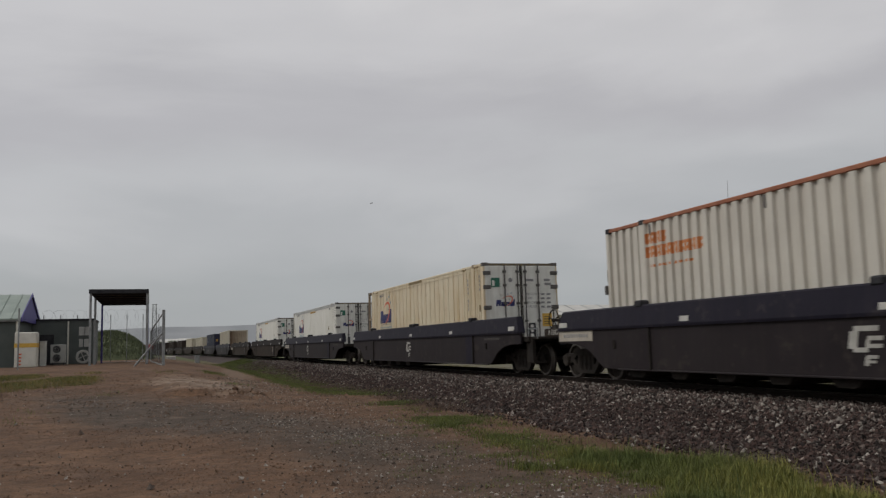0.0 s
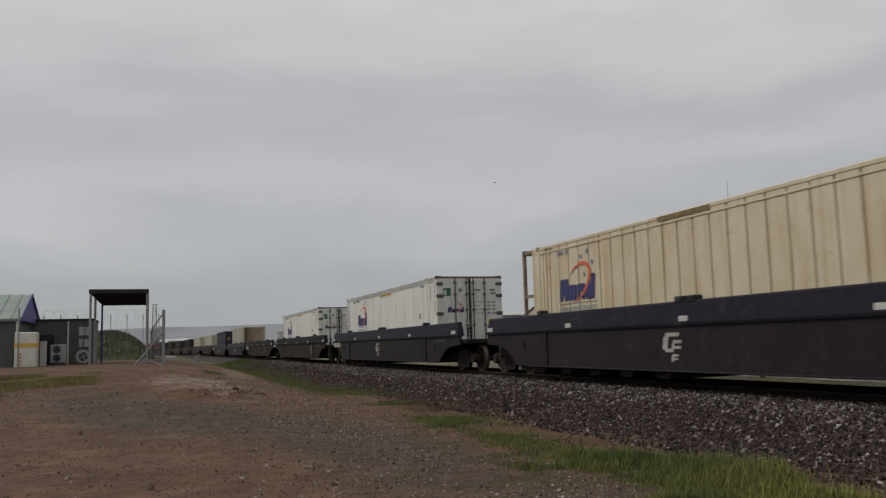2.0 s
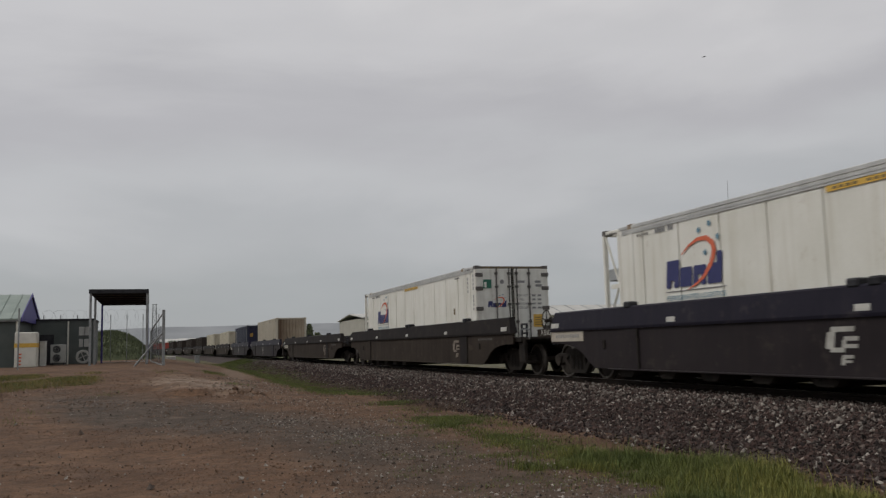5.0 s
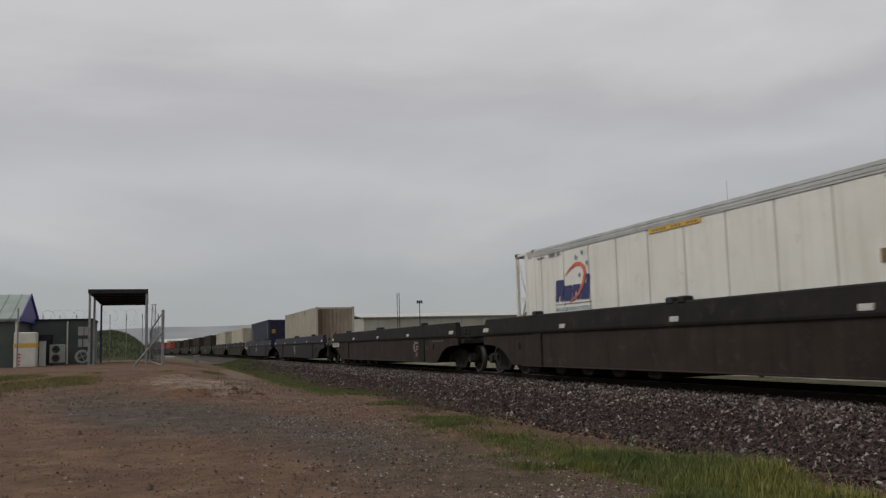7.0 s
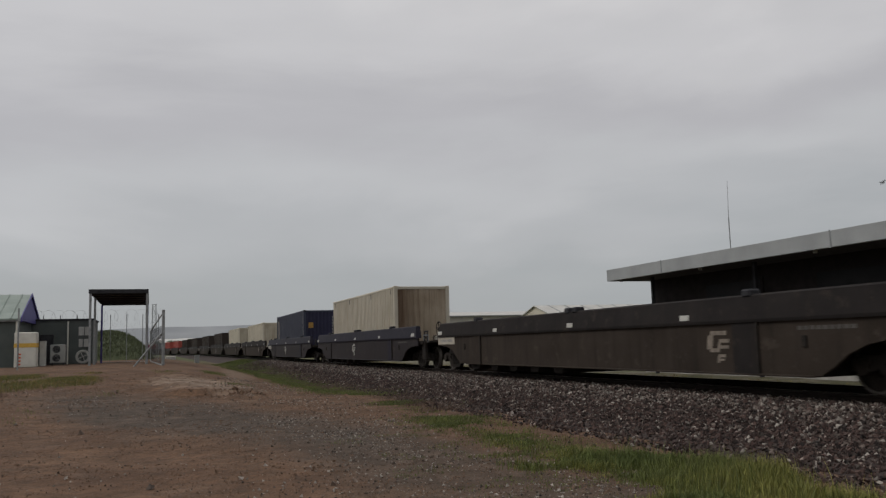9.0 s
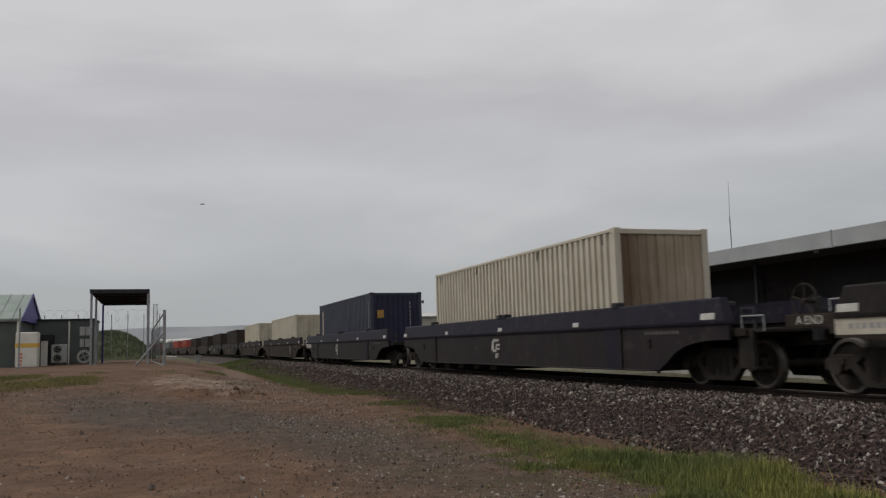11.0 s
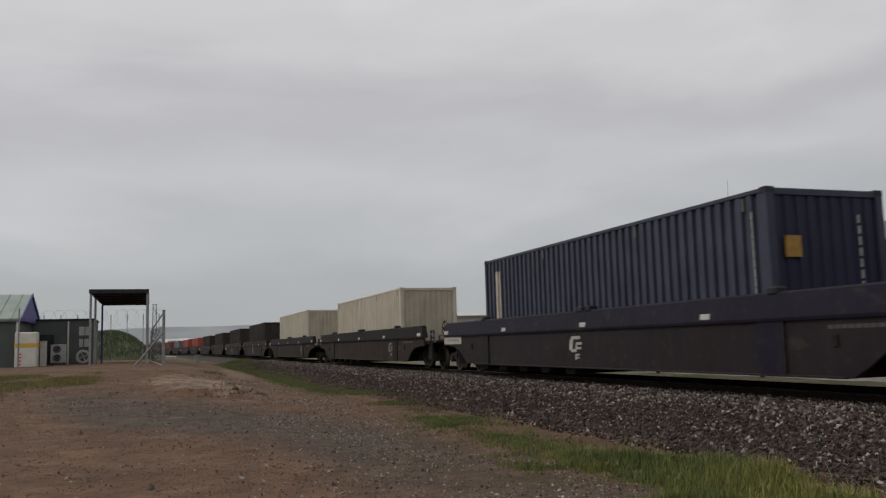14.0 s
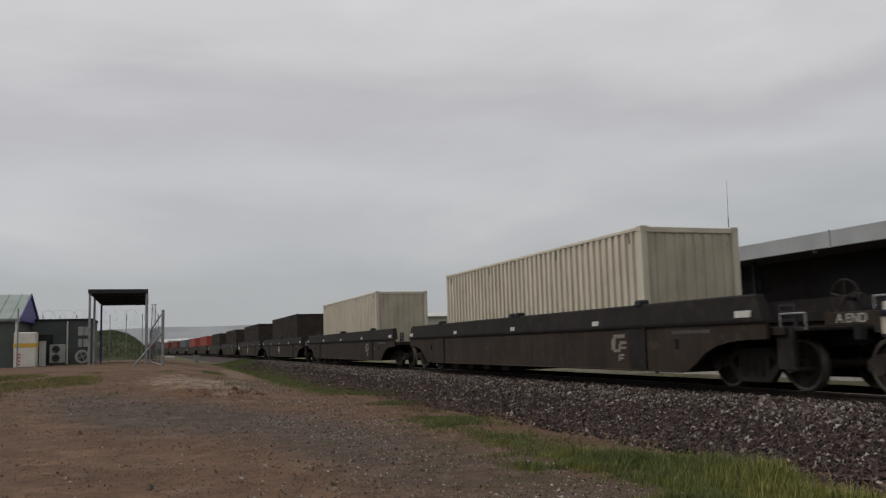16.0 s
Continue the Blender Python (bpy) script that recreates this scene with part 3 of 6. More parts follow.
def handwheel(wagon):
    bm = bmesh.new()
    n, R, r = 20, 0.27, 0.015
    rings = []
    for k in range(n):
        a = k * math.tau / n
        c = Vector((0, R * math.cos(a), R * math.sin(a)))
        out = c.normalized()
        rings.append([bm.verts.new(c + r * (math.cos(j * math.tau / 6) * out + math.sin(j * math.tau / 6) * Vector((1, 0, 0)))) for j in range(6)])
    for k in range(n):
        for j in range(6):
            bm.faces.new((rings[k][j], rings[k][(j + 1) % 6], rings[(k + 1) % n][(j + 1) % 6], rings[(k + 1) % n][j]))
    for k in range(5):
        a = k * math.tau / 5 + 0.3
        tube(bm, (0, 0, 0), (0, 0.27 * math.cos(a), 0.27 * math.sin(a)), 0.016, 6)
    tube(bm, (-0.05, 0, 0), (0.22, 0, 0), 0.04, 10)
    part("brake_wheel", bm, M_WHEEL, wagon, "spoked iron hand brake wheel", pose(-1.15, 10.92, 1.43))
    bm = boxes((-0.98, -0.88, 10.82, 11.0, 0.8, 1.50, 0.02), (-0.88, 0.5, 10.85, 10.97, 1.22, 1.32, 0.01))
    part("brake_stand", bm, M_STEELD, wagon)
    bm = boxes((-1.30, -1.26, 10.15, 11.2, 1.02, 1.22, 0.01))
    panel = part("end_board", bm, M_DUSTY, wagon)
    cu = bpy.data.curves.new("end_lettering", "FONT")
    cu.body, cu.size, cu.extrude, cu.align_x, cu.align_y = "A END", 0.19, 0.003, "CENTER", "CENTER"
    cu.materials.append(M_LOGO)
    tx = new("lettering", cu)
    tx.parent = panel
    tx.matrix_basis = pose(-1.306, 10.68, 1.12) @ Matrix(((0, 0, -1, 0), (-1, 0, 0, 0), (0, 1, 0, 0), (0, 0, 0, 1)))
    bm = bmesh.new()
    pts = [(-1.25, 9.7, 1.28), (-1.25, 9.7, 1.42), (-1.25, 10.3, 1.42), (-1.25, 10.3, 1.24)]
    for a, b in zip(pts, pts[1:]):
        tube(bm, a, b, 0.016, 6)
    part("grab_rail", bm, M_GALV, wagon)
    bm = boxes((-0.2, 0.2, 9.9, 10.9, 0.62, 0.92, 0.03), (-0.14, 0.14, 10.8, 11.0, 0.58, 0.96, 0.04))
    part("coupler", bm, M_UNDER, wagon)
    bm = bmesh.new()
    pts = [(-0.45, 9.9, 0.75), (-0.4, 10.3, 0.5), (-0.35, 10.7, 0.42), (-0.3, 11.0, 0.5)]
    for a, b in zip(pts, pts[1:]):
        tube(bm, a, b, 0.03, 8)
    part("air_hose", bm, M_UNDER, wagon)


def well_wagon(dusty, brake_end, pale_panel, logo):
    side_mat, chord_mat = (M_DUSTY, M_CHORD_DUSTY) if dusty else (M_WAGON, M_CHORD)
    logo_mat = M_LOGO_WORN if logo == "worn" else M_LOGO
    label = ("dust-browned" if dusty else "dark charcoal") + " steel container well wagon on two bogies"
    w = thing("well_wagon", label, "rail wagon", "wagons of the freight train")
    for s in (-1, 1):
        a, b = (1.44, 1.50) if s > 0 else (-1.50, -1.44)
        bm = bmesh.new()
        prism(bm, side_outline(), "x", a, b)
        side = part("side_panel", bm, side_mat, w)
        bm = bmesh.new()
        o = [(1.42 * s, 1.13), (1.545 * s, 1.13), (1.555 * s, 1.18), (1.505 * s, 1.56), (1.47 * s, 1.59), (1.34 * s, 1.59), (1.34 * s, 1.16)]
        prism(bm, o, "y", FRONT_END, REAR_END - 0.03)
        for v in bm.verts:  # raked ends
            v.co.y -= math.copysign(0.20 * max(0, v.co.z - 1.13) / 0.46, v.co.y)
        chord = part("top_chord", bm, chord_mat, w, "box-section top rail with a folded lower lip")
        for y0, y1 in ((-6.08, -5.49), (6.10, 6.55)):
            bm = boxes((1.50 * s if s > 0 else -1.525, 1.525 if s > 0 else -1.50, y0, y1, 0.285, 1.13, 0.006))
            part("stiffener_plate", bm, chord_mat if y0 < 0 else side_mat, side)
            y = 6.05 if y0 > 0 else -6.13
            bm = boxes((1.50 if s > 0 else -1.535, 1.535 if s > 0 else -1.50, min(y, y + 0.05), max(y, y + 0.05), 0.29, 1.14))
            part("stiffener_edge", bm, M_UNDER, side)
        bm = bmesh.new()
        box(bm, 1.46 if s > 0 else -1.53, 1.53 if s > 0 else -1.46, -7.3, 7.3, 0.265, 0.30, 0.01)
        part("bottom_flange", bm, side_mat, side)
        for y, big in ((-9.1, 1), (-4.2, 0), (0.3, 0), (4.85, 0), (9.68, 1)):
            q = 0.20 if big else 0.14
            bm = boxes((1.545 if s > 0 else -1.562, 1.562 if s > 0 else -1.545, y - q, y + q, 1.21, 1.325 if big else 1.31, 0.004))
            for v in bm.verts:
                v.co.x -= s * 0.122 * (v.co.z - 1.15)
            part("reflector_plate", bm, M_PLATE, chord, "small off-white reflector plate")
        for y, dbl in ((-5.9, 0), (0.28, 1), (6.43, 0)):
            for k in ((-0.19, 0.19) if dbl else (0,)):
                bm = boxes((1.30 if s > 0 else -1.53, 1.53 if s > 0 else -1.30, y + k - 0.12, y + k + 0.12, 1.54, 1.68, 0.03))
                part("lock_bracket", bm, M_STEELD, chord)
        bm = bmesh.new()
        for k, (y0, y1, z0, z1) in enumerate(logo_strokes(-5.05 if logo == "worn" else 0.78, 0.80, 0.9)):
            box(bm, 1.498 if s > 0 else -1.506, 1.506 if s > 0 else -1.498, y0, y1, z0, z1)
        for v in bm.verts:
            v.co.y -= 0.2 * (v.co.z - 0.80)
        part("side_emblem", bm, logo_mat, side, "faded angular emblem" if logo == "worn" else "pale angular emblem")
        # small fittings on the side panel
        for y0, z0 in ((-7.2, 0.72), (7.38, 0.72)):
            part("jacking_pad", boxes((1.5 if s > 0 else -1.53, 1.53 if s > 0 else -1.5, y0, y0 + 0.1, z0, z0 + 0.18, 0.01)), M_UNDER, side)
        bm = bmesh.new()
        for k in range(9):
            box(bm, 1.499 if s > 0 else -1.504, 1.504 if s > 0 else -1.499, -8.15 + k * 0.13, -8.05 + k * 0.13, 0.98, 1.04)
        part("stencil_bars", bm, M_MARK_FAINT, side)["kind"] = "stuff"
        if pale_panel:
            bm = boxes((1.5 if s > 0 else -1.512, 1.512 if s > 0 else -1.5, 8.35, 9.96, 0.89, 1.12))
            board = part("number_panel", bm, M_PANEL, side, "cream painted number panel")
            bm = bmesh.new()
            for k in range(10):
                box(bm, 1.511 if s > 0 else -1.516, 1.516 if s > 0 else -1.511, 8.55 + k * 0.12, 8.62 + k * 0.12, 0.97, 1.05)
            part("number_bars", bm, M_MARK_GREY, board)["kind"] = "stuff"
    # well floor, cross ribs under it, bulkheads and end decks
    part("well_floor", boxes((-1.44, 1.44, -7.3, 7.3, 0.27, 0.33)), M_UNDER, w)
    for y, q in ((6.75, 0.34), (5.3, 0.30), (3.95, 0.30), (2.6, 0.30), (1.25, 0.30)):
        bm = bmesh.new()
        prism(bm, [(y - q, 0.27), (y - q * 0.82, 0.18), (y - q * 0.55, 0.13), (y + q * 0.55, 0.13), (y + q * 0.82, 0.18), (y + q, 0.27)], "x", -1.40, 1.40)
        part("floor_rib", bm, M_UNDER, w)
    for s in (-1, 1):
        y0, y1 = sorted((7.30 * s, 7.40 * s))
        part("bulkhead", boxes((-1.44, 1.44, y0, y1, 0.3, 1.02)), M_UNDER, w)
        e = 0.3 if s > 0 else 0.0
        y0, y1 = sorted((7.35 * s, 9.9 * s + e))
        part("end_deck", boxes((-1.40, 1.40, y0, y1, 0.90, 1.04, 0.015)), M_UNDER, w)
        y0, y1 = sorted((7.4 * s, 10.0 * s))
        part("centre_sill", boxes((-0.33, 0.33, y0, y1, 0.72, 0.92)), M_UNDER, w)
        bm = boxes((-0.40, 0.40, *sorted((8.45 * s + 2 * e, 8.85 * s + 2 * e)), 0.45, 0.74))
        part("bolster", bm, M_UNDER, w)
    # bogies
    wheels = []
    for s in (-1, 1):
        bm = boxes((-0.98, 0.98, -0.16, 0.16, 0.40, 0.60, 0.02))
        bogie = part("bogie", bm, M_UNDER, w, "three-piece cast bogie with bare wheels", pose(0, REAR_BOGIE if s > 0 else FRONT_BOGIE, 0))
        for x in (-1.0, 1.0):
            share("side_frame", FRAME, bogie, pose(x, 0, 0))
            share("spring_nest", SPRING, bogie, pose(x, 0, 0))
            for y in (-0.915, 0.915):
                share("axle_box", AXLEBOX, bogie, pose(x, y, 0.42))
        for y in (-0.915, 0.915):
            share("wheelset", WHEEL, bogie, pose(0, y, 0.42))
    bm = bmesh.new()
    for y in (-9.66, -9.98):
        box(bm, -1.27, -1.22, y - 0.02, y + 0.02, 1.0, 1.40)
    for z in (1.14, 1.26, 1.38):
        box(bm, -1.27, -1.22, -9.98, -9.66, z - 0.022, z + 0.022)
    part("end_iron", bm, M_STEELD, w, "black ladder iron on the end deck")
    if not brake_end:
        # step iron and pipe at the leading end
        part("end_step", boxes((-1.34, -1.24, -10.0, -9.62, 0.36, 1.02, 0.01), (-1.34, -0.95, -10.02, -9.96, 0.34, 0.40, 0.01)), M_UNDER, w)
        bm = bmesh.new()
        pts = [(-1.3, -9.7, 1.04), (-1.3, -9.7, 1.24), (-1.3, -10.25, 1.24), (-1.3, -10.25, 0.98)]
        for a, b in zip(pts, pts[1:]):
            tube(bm, a, b, 0.016, 6)
        part("grab_rail", bm, M_GALV, w)
        part("end_platform", boxes((-1.30, 1.30, -10.3, -9.85, 0.96, 1.02, 0.01)), M_UNDER, w)
    if brake_end:
        handwheel(w)
    else:
        part("drawbar", boxes((-0.16, 0.16, 9.9, 11.95, 0.66, 0.86, 0.02)), M_UNDER, w)
        part("gangway_plate", boxes((-1.1, 1.1, 9.85, 10.9, 1.03, 1.06, 0.008)), M_UNDER, w)
    return w


CENTRES = [8.36, 30.20, 52.12, 74.05, 95.85, 117.8, 139.7, 161.53, 183.3] + [183.3 + 21.87 * k for k in range(1, 13)]
DUSTY = {3, 4, *range(7, 21)}
wagons, kinds = [], {}
for i, c in enumerate(CENTRES):
    key = (i in DUSTY, i % 2 == 0, i % 2 == 0 and i != 8, "worn" if i in (3, 4, 7, 8) or i > 10 else "clear")
    if key in kinds:
        wagons.append(copy_thing(kinds[key], Matrix()))
    else:
        kinds[key] = well_wagon(*key)
        wagons.append(kinds[key])


# ---- containers ----
def corrugated(bm, length, z0, z1, x, s, pitch=0.278, depth=0.036, groove=False, at=()):
    """A wall of folded sheet along y at the outer plane x, facing s. at: places of the grooves, else even steps."""
    n = round(length / pitch)
    p = length / n
    pts = []
    for k in range(n):
        y = -length / 2 + k * p
        if groove:
            pts += [(y, 0), (y + p - 0.046, 0), (y + p - 0.040, depth), (y + p - 0.006, depth)]
        else:
            pts += [(y, 0), (y + p * 0.46, 0), (y + p * 0.54, depth), (y + p * 0.92, depth)]
    if at:
        pts = [(-length / 2, 0)]
        for y in sorted(at):
            pts += [(y - 0.026, 0), (y - 0.020, depth), (y + 0.020, depth), (y + 0.026, 0)]
    pts.append((length / 2, 0))
    lo = [bm.verts.new((x - s * d, y, z0)) for y, d in pts]
    hi = [bm.verts.new((x - s * d, y, z1)) for y, d in pts]
    back_lo, back_hi = [bm.verts.new((x - s * 0.075, y, z)) for y, z in ((-length / 2, z0), (length / 2, z0))], [bm.verts.new((x - s * 0.075, y, z)) for y, z in ((-length / 2, z1), (length / 2, z1))]
    for a in range(len(pts) - 1):
        bm.faces.new((lo[a], lo[a + 1], hi[a + 1], hi[a]))
    bm.faces.new((back_lo[0], back_hi[0], back_hi[1], back_lo[1]))
    bm.faces.new(lo[::-1] + back_lo)
    bm.faces.new(hi + back_hi[::-1])


def casting_mesh(mat):
    return done("corner_casting", boxes((-0.09, 0.09, -0.09, 0.09, -0.06, 0.06, 0.012)), mat)


def shell(name, label, length, width, height, wall, frame_mat, end_mat, roof_mat, castings, group="containers on the train", post_mat=None, pitch=0.278, depth=0.055, groove=False, front="ribbed", posts=(), frame_end=0.0, grooves=(), post_cast=None):
    """A box container: folded walls, posts, rails and castings. front is the end that leads (-y). frame_end: open frame length at the rear."""
    c = thing(name, label, "container", group)
    L, W, H = length / 2, width / 2, height
    rear = L - frame_end
    mid, span = (rear - L) / 2, rear + L
    for s in (-1, 1):
        bm = bmesh.new()
        corrugated(bm, span - 0.22, 0.16, H - 0.09, W * s - 0.012 * s, s, pitch, depth, groove, [y - mid for y in grooves])
        for v in bm.verts:
            v.co.y += mid
        part("side_wall", bm, wall, c)
        part("top_rail", boxes((W * s - 0.07 if s > 0 else -W, W if s > 0 else -W + 0.07, -L + 0.1, rear - 0.1, H - 0.095, H - 0.015, 0.012)), frame_mat, c)
        part("bottom_rail", boxes((W * s - 0.07 if s > 0 else -W, W if s > 0 else -W + 0.07, -L + 0.1, rear - 0.1, 0.02, 0.17, 0.012)), frame_mat, c)
        for y in (-L, rear - 0.12):
            part("corner_post", boxes((W * s - 0.16 if s > 0 else -W, W if s > 0 else -W + 0.16, y, y + 0.12, 0.05, H - 0.05, 0.015)), post_mat or (frame_mat if front != "doors" else end_mat), c)
        for y in posts:
            part("lifting_post", boxes((W * s - 0.08 if s > 0 else -W - 0.004, W + 0.004 if s > 0 else -W + 0.08, y - 0.1, y + 0.1, 0.05, H - 0.02, 0.012)), wall, c)
            share("corner_casting", post_cast or castings, c, pose((W - 0.086) * s, y, H - 0.055))
        for y in (-L + 0.088, L - 0.088):
            for z in (0.06, H - 0.058):
                share("corner_casting", castings, c, pose((W - 0.087) * s, y, z))
    if front == "ribbed" or not groove and not frame_end:
        for s in (-1, 1):
            for y in (-5.62, -2.2, 2.2, 5.62):
                if abs(y) < L - 0.4:
                    part("lashing_slot", boxes((W * s - 0.02 if s > 0 else -W + 0.004, W - 0.004 if s > 0 else -W + 0.02, y - 0.03, y + 0.03, H - 0.34, H - 0.12)), M_HINGE, c)
    part("roof", boxes((-W + 0.05, W - 0.05, -L + 0.05, rear - 0.05, H - 0.07, H - 0.03)), roof_mat, c)
    part("floor", boxes((-W + 0.05, W - 0.05, -L + 0.05, rear - 0.05, 0.06, 0.16)), frame_mat, c)
    part("rear_wall", boxes((-W + 0.1, W - 0.1, rear - 0.08, rear - 0.03, 0.1, H - 0.05)), wall, c)
    for z0, z1 in ((H - 0.14, H - 0.02), (0.03, 0.2)):
        part("end_rail", boxes((-W + 0.15, W - 0.15, -L + 0.01, -L + 0.10, z0, z1, 0.012)), frame_mat if front != "doors" else M_HINGE, c)
    if front == "ribbed":
        bm = bmesh.new()
        corrugated(bm, width - 0.3, 0.18, H - 0.13, L - 0.03, 1, 0.25, 0.032)
        m = pose(0, 0, 0, 0, 0, -90)
        bmesh.ops.transform(bm, matrix=m, verts=bm.verts[:])
        part("end_wall", bm, end_mat, c)
    return c


def door_end(c, L, W, H, mat, bar_mat, emblem=True):
    """Two swing doors with hinges, locking bars, gaskets and painted marks on the leading end."""
    y = -L - 0.012
    for s in (-1, 1):
        x0, x1 = sorted((0.02 * s, (W - 0.06) * s))
        door = part("door", boxes((x0, x1, y, -L + 0.06, 0.16, H - 0.10, 0.012)), mat, c)
        for z in (0.35, 1.0, 1.62, 2.25, 2.68):
            part("hinge", boxes((min(s * (W + 0.006), s * (W - 0.24)), max(s * (W + 0.006), s * (W - 0.24)), y - 0.03, y + 0.02, z - 0.06, z + 0.06, 0.012)), M_HINGE, door)
        for x in (0.13, 0.56):
            bm = bmesh.new()
            tube(bm, (x * s, y - 0.045, 0.14), (x * s, y - 0.045, H - 0.06), 0.022, 8)
            for z in (0.35, 1.2, 1.75, 2.3, 2.72):
                box(bm, x * s - 0.05, x * s + 0.05, y - 0.06, y + 0.005, z - 0.035, z + 0.035)
            part("locking_bar", bm, bar_mat, door)
        part("gasket", boxes((min(0.015 * s, 0.045 * s), max(0.015 * s, 0.045 * s), y - 0.006, y, 0.16, H - 0.1)), M_UNDER, door)
    if emblem:
        q = y - 0.012
        # near door: green square, round seal and the dark blue word drawn as plain bars with a red arc
        part("green_mark", boxes((-1.0, -0.72, q, y, 2.25, 2.53)), M_MARK_GREEN, c, "green square painted mark")
        part("green_mark_pale", boxes((-0.97, -0.89, q - 0.004, q, 2.28, 2.45)), M_DOORW, c)
        bm = bmesh.new()
        tube(bm, (-0.36, q, 2.46), (-0.36, y, 2.46), 0.07, 14)
        part("round_seal", bm, M_MARK_GREY, c)
        word, arc, stars = word_mark(0.36)
        for k, bar in enumerate(word):
            bmesh.ops.transform(bar, matrix=pose(-0.86, y - 0.004, 1.66), verts=bar.verts[:])
            part("word_mark_block", bar, M_MARK_BLUE, c, "dark blue painted block")
        for bm, mat_, name, off in ((arc, M_MARK_RED, "mark_arc", 0.007), (stars, M_STAR, "mark_stars", 0.005)):
            bmesh.ops.transform(bm, matrix=pose(-0.86, y - off, 1.66), verts=bm.verts[:])
            part(name, bm, mat_, c)
        rows = [(2.42, 0.18, 0.42), (2.42, 0.78, 0.98), (2.30, 0.80, 1.02)]
        rows += [(1.60 + r * 0.13, a, b) for r in range(4) for a, b in ((0.66, 0.78), (0.86, 0.98))]
        for r, word in enumerate(("CUB.CAP", "PAYLOAD", "TARE", "MAX GROSS")):
            lettering(word, c, pose(0.17, y - 0.002, 1.60 + r * 0.13, 90, 0, 0), 0.105, M_MARK_GREY, 0.34 if r != 2 else 0.2)
        for z, a, b in rows:
            part("data_bar", boxes((a, b, q, y, z, z + (0.075 if z > 2.2 else 0.06))), M_MARK_GREY, c)
        plate = part("yellow_plate", boxes((0.68, 1.0, q, y, 1.02, 1.42)), M_YELLOW, c, "amber hazard plate")
        part("plate_bars", boxes(*[(0.73, 0.95, q - 0.003, q, 1.08 + 0.075 * k, 1.11 + 0.075 * k) for k in range(4)]), M_STRIP, plate)
        # dark striped header over the doors
        bm = bmesh.new()
        for k in range(22):
            x = -1.14 + k * 0.104
            prism(bm, [(x, H - 0.10), (x + 0.05, H - 0.10), (x + 0.09, H - 0.035), (x + 0.04, H - 0.035)], "y", -L + 0.002, -L + 0.012)
        part("header_stripes", bm, M_STRIP, c, "worn striped header bar")


def word_mark(k):
    """Four slanted plain blocks, a swoosh and stars, in x (along) and z (up); k scales the size."""
    blocks = []
    for x0, x1, low, high, fills in ((0.0, 0.41, 0.53, 0.53, ((0.14, 0.53),)), (0.45, 0.82, 0.37, 0.37, ((0.0, 0.37),)), (0.87, 1.24, 0.37, 0.37, ((0.20, 0.37),)), (1.29, 1.70, 0.37, 0.57, ((0.0, 0.37),))):
        a = bmesh.new()
        w = (x1 - x0) * 0.38
        for p, q, lo, hi in [(x0, x0 + w, 0, low), (x1 - w, x1, 0, high)] + [(x0 + w, x1 - w, lo, hi) for lo, hi in fills]:
            c = 0.03 if q - p > 0.12 else 0.0
            o = [(p + c, lo), (q - c, lo), (q, lo + c), (q, hi - c), (q - c, hi), (p + c, hi), (p, hi - c), (p, lo + c)] if c else [(p, lo), (q, lo), (q, hi), (p, hi)]
            prism(a, [((u + 0.12 * v) * k, v * k) for u, v in o], "y", -0.003, 0.003)
        blocks.append(a)
    b = bmesh.new()
    way = [(0.57, 0.62, 0.008), (0.80, 0.76, 0.02), (1.08, 0.85, 0.034), (1.34, 0.84, 0.048), (1.51, 0.73, 0.058), (1.54, 0.58, 0.058), (1.43, 0.36, 0.048), (1.20, 0.14, 0.034), (0.95, 0.02, 0.02), (0.71, -0.06, 0.006)]
    edge = []
    for j, (u, v, w) in enumerate(way):
        p, q = way[max(0, j - 1)], way[min(len(way) - 1, j + 1)]
        d = Vector((q[0] - p[0], q[1] - p[1])).normalized()
        edge.append((((u - d.y * w) * k, (v + d.x * w) * k), ((u + d.y * w) * k, (v - d.x * w) * k)))
    for (p0, p1), (q0, q1) in zip(edge, edge[1:]):
        prism(b, [p0, q0, q1, p1], "y", -0.002, 0.002)
    st = bmesh.new()
    for u, v in ((1.12, 1.01), (1.43, 1.10), (1.65, 0.83), (1.27, 0.58)):
        o = [((u + r * math.cos(j * math.pi / 7)) * k, (v + r * math.sin(j * math.pi / 7)) * k) for j in range(14) for r in ((0.07, 0.035)[j % 2],)]
        prism(st, o, "y", -0.002, 0.002)
    return blocks, b, st


def lettering(text, parent, at, size, mat, width=0.0):
    """Painted words in the plain built-in font, squeezed to a width."""
    cu = bpy.data.curves.new("lettering", "FONT")
    cu.body, cu.size, cu.extrude = text, size, 0.001
    cu.materials.append(mat)
    ob = new("lettering", cu)
    ob.parent, ob.matrix_basis = parent, at
    if width:
        bpy.context.view_layer.update()
        k = width / max(0.01, ob.dimensions.x)
        ob.matrix_basis = at @ Matrix.Diagonal((k, 1, 1, 1))
    return ob


SIDEWAYS = Matrix(((0, -1, 0, 0), (-1, 0, 0, 0), (0, 0, 1, 0), (0, 0, 0, 1)))
LEFT_FACE = Matrix(((0, 0, -1, 0), (-1, 0, 0, 0), (0, 1, 0, 0), (0, 0, 0, 1)))


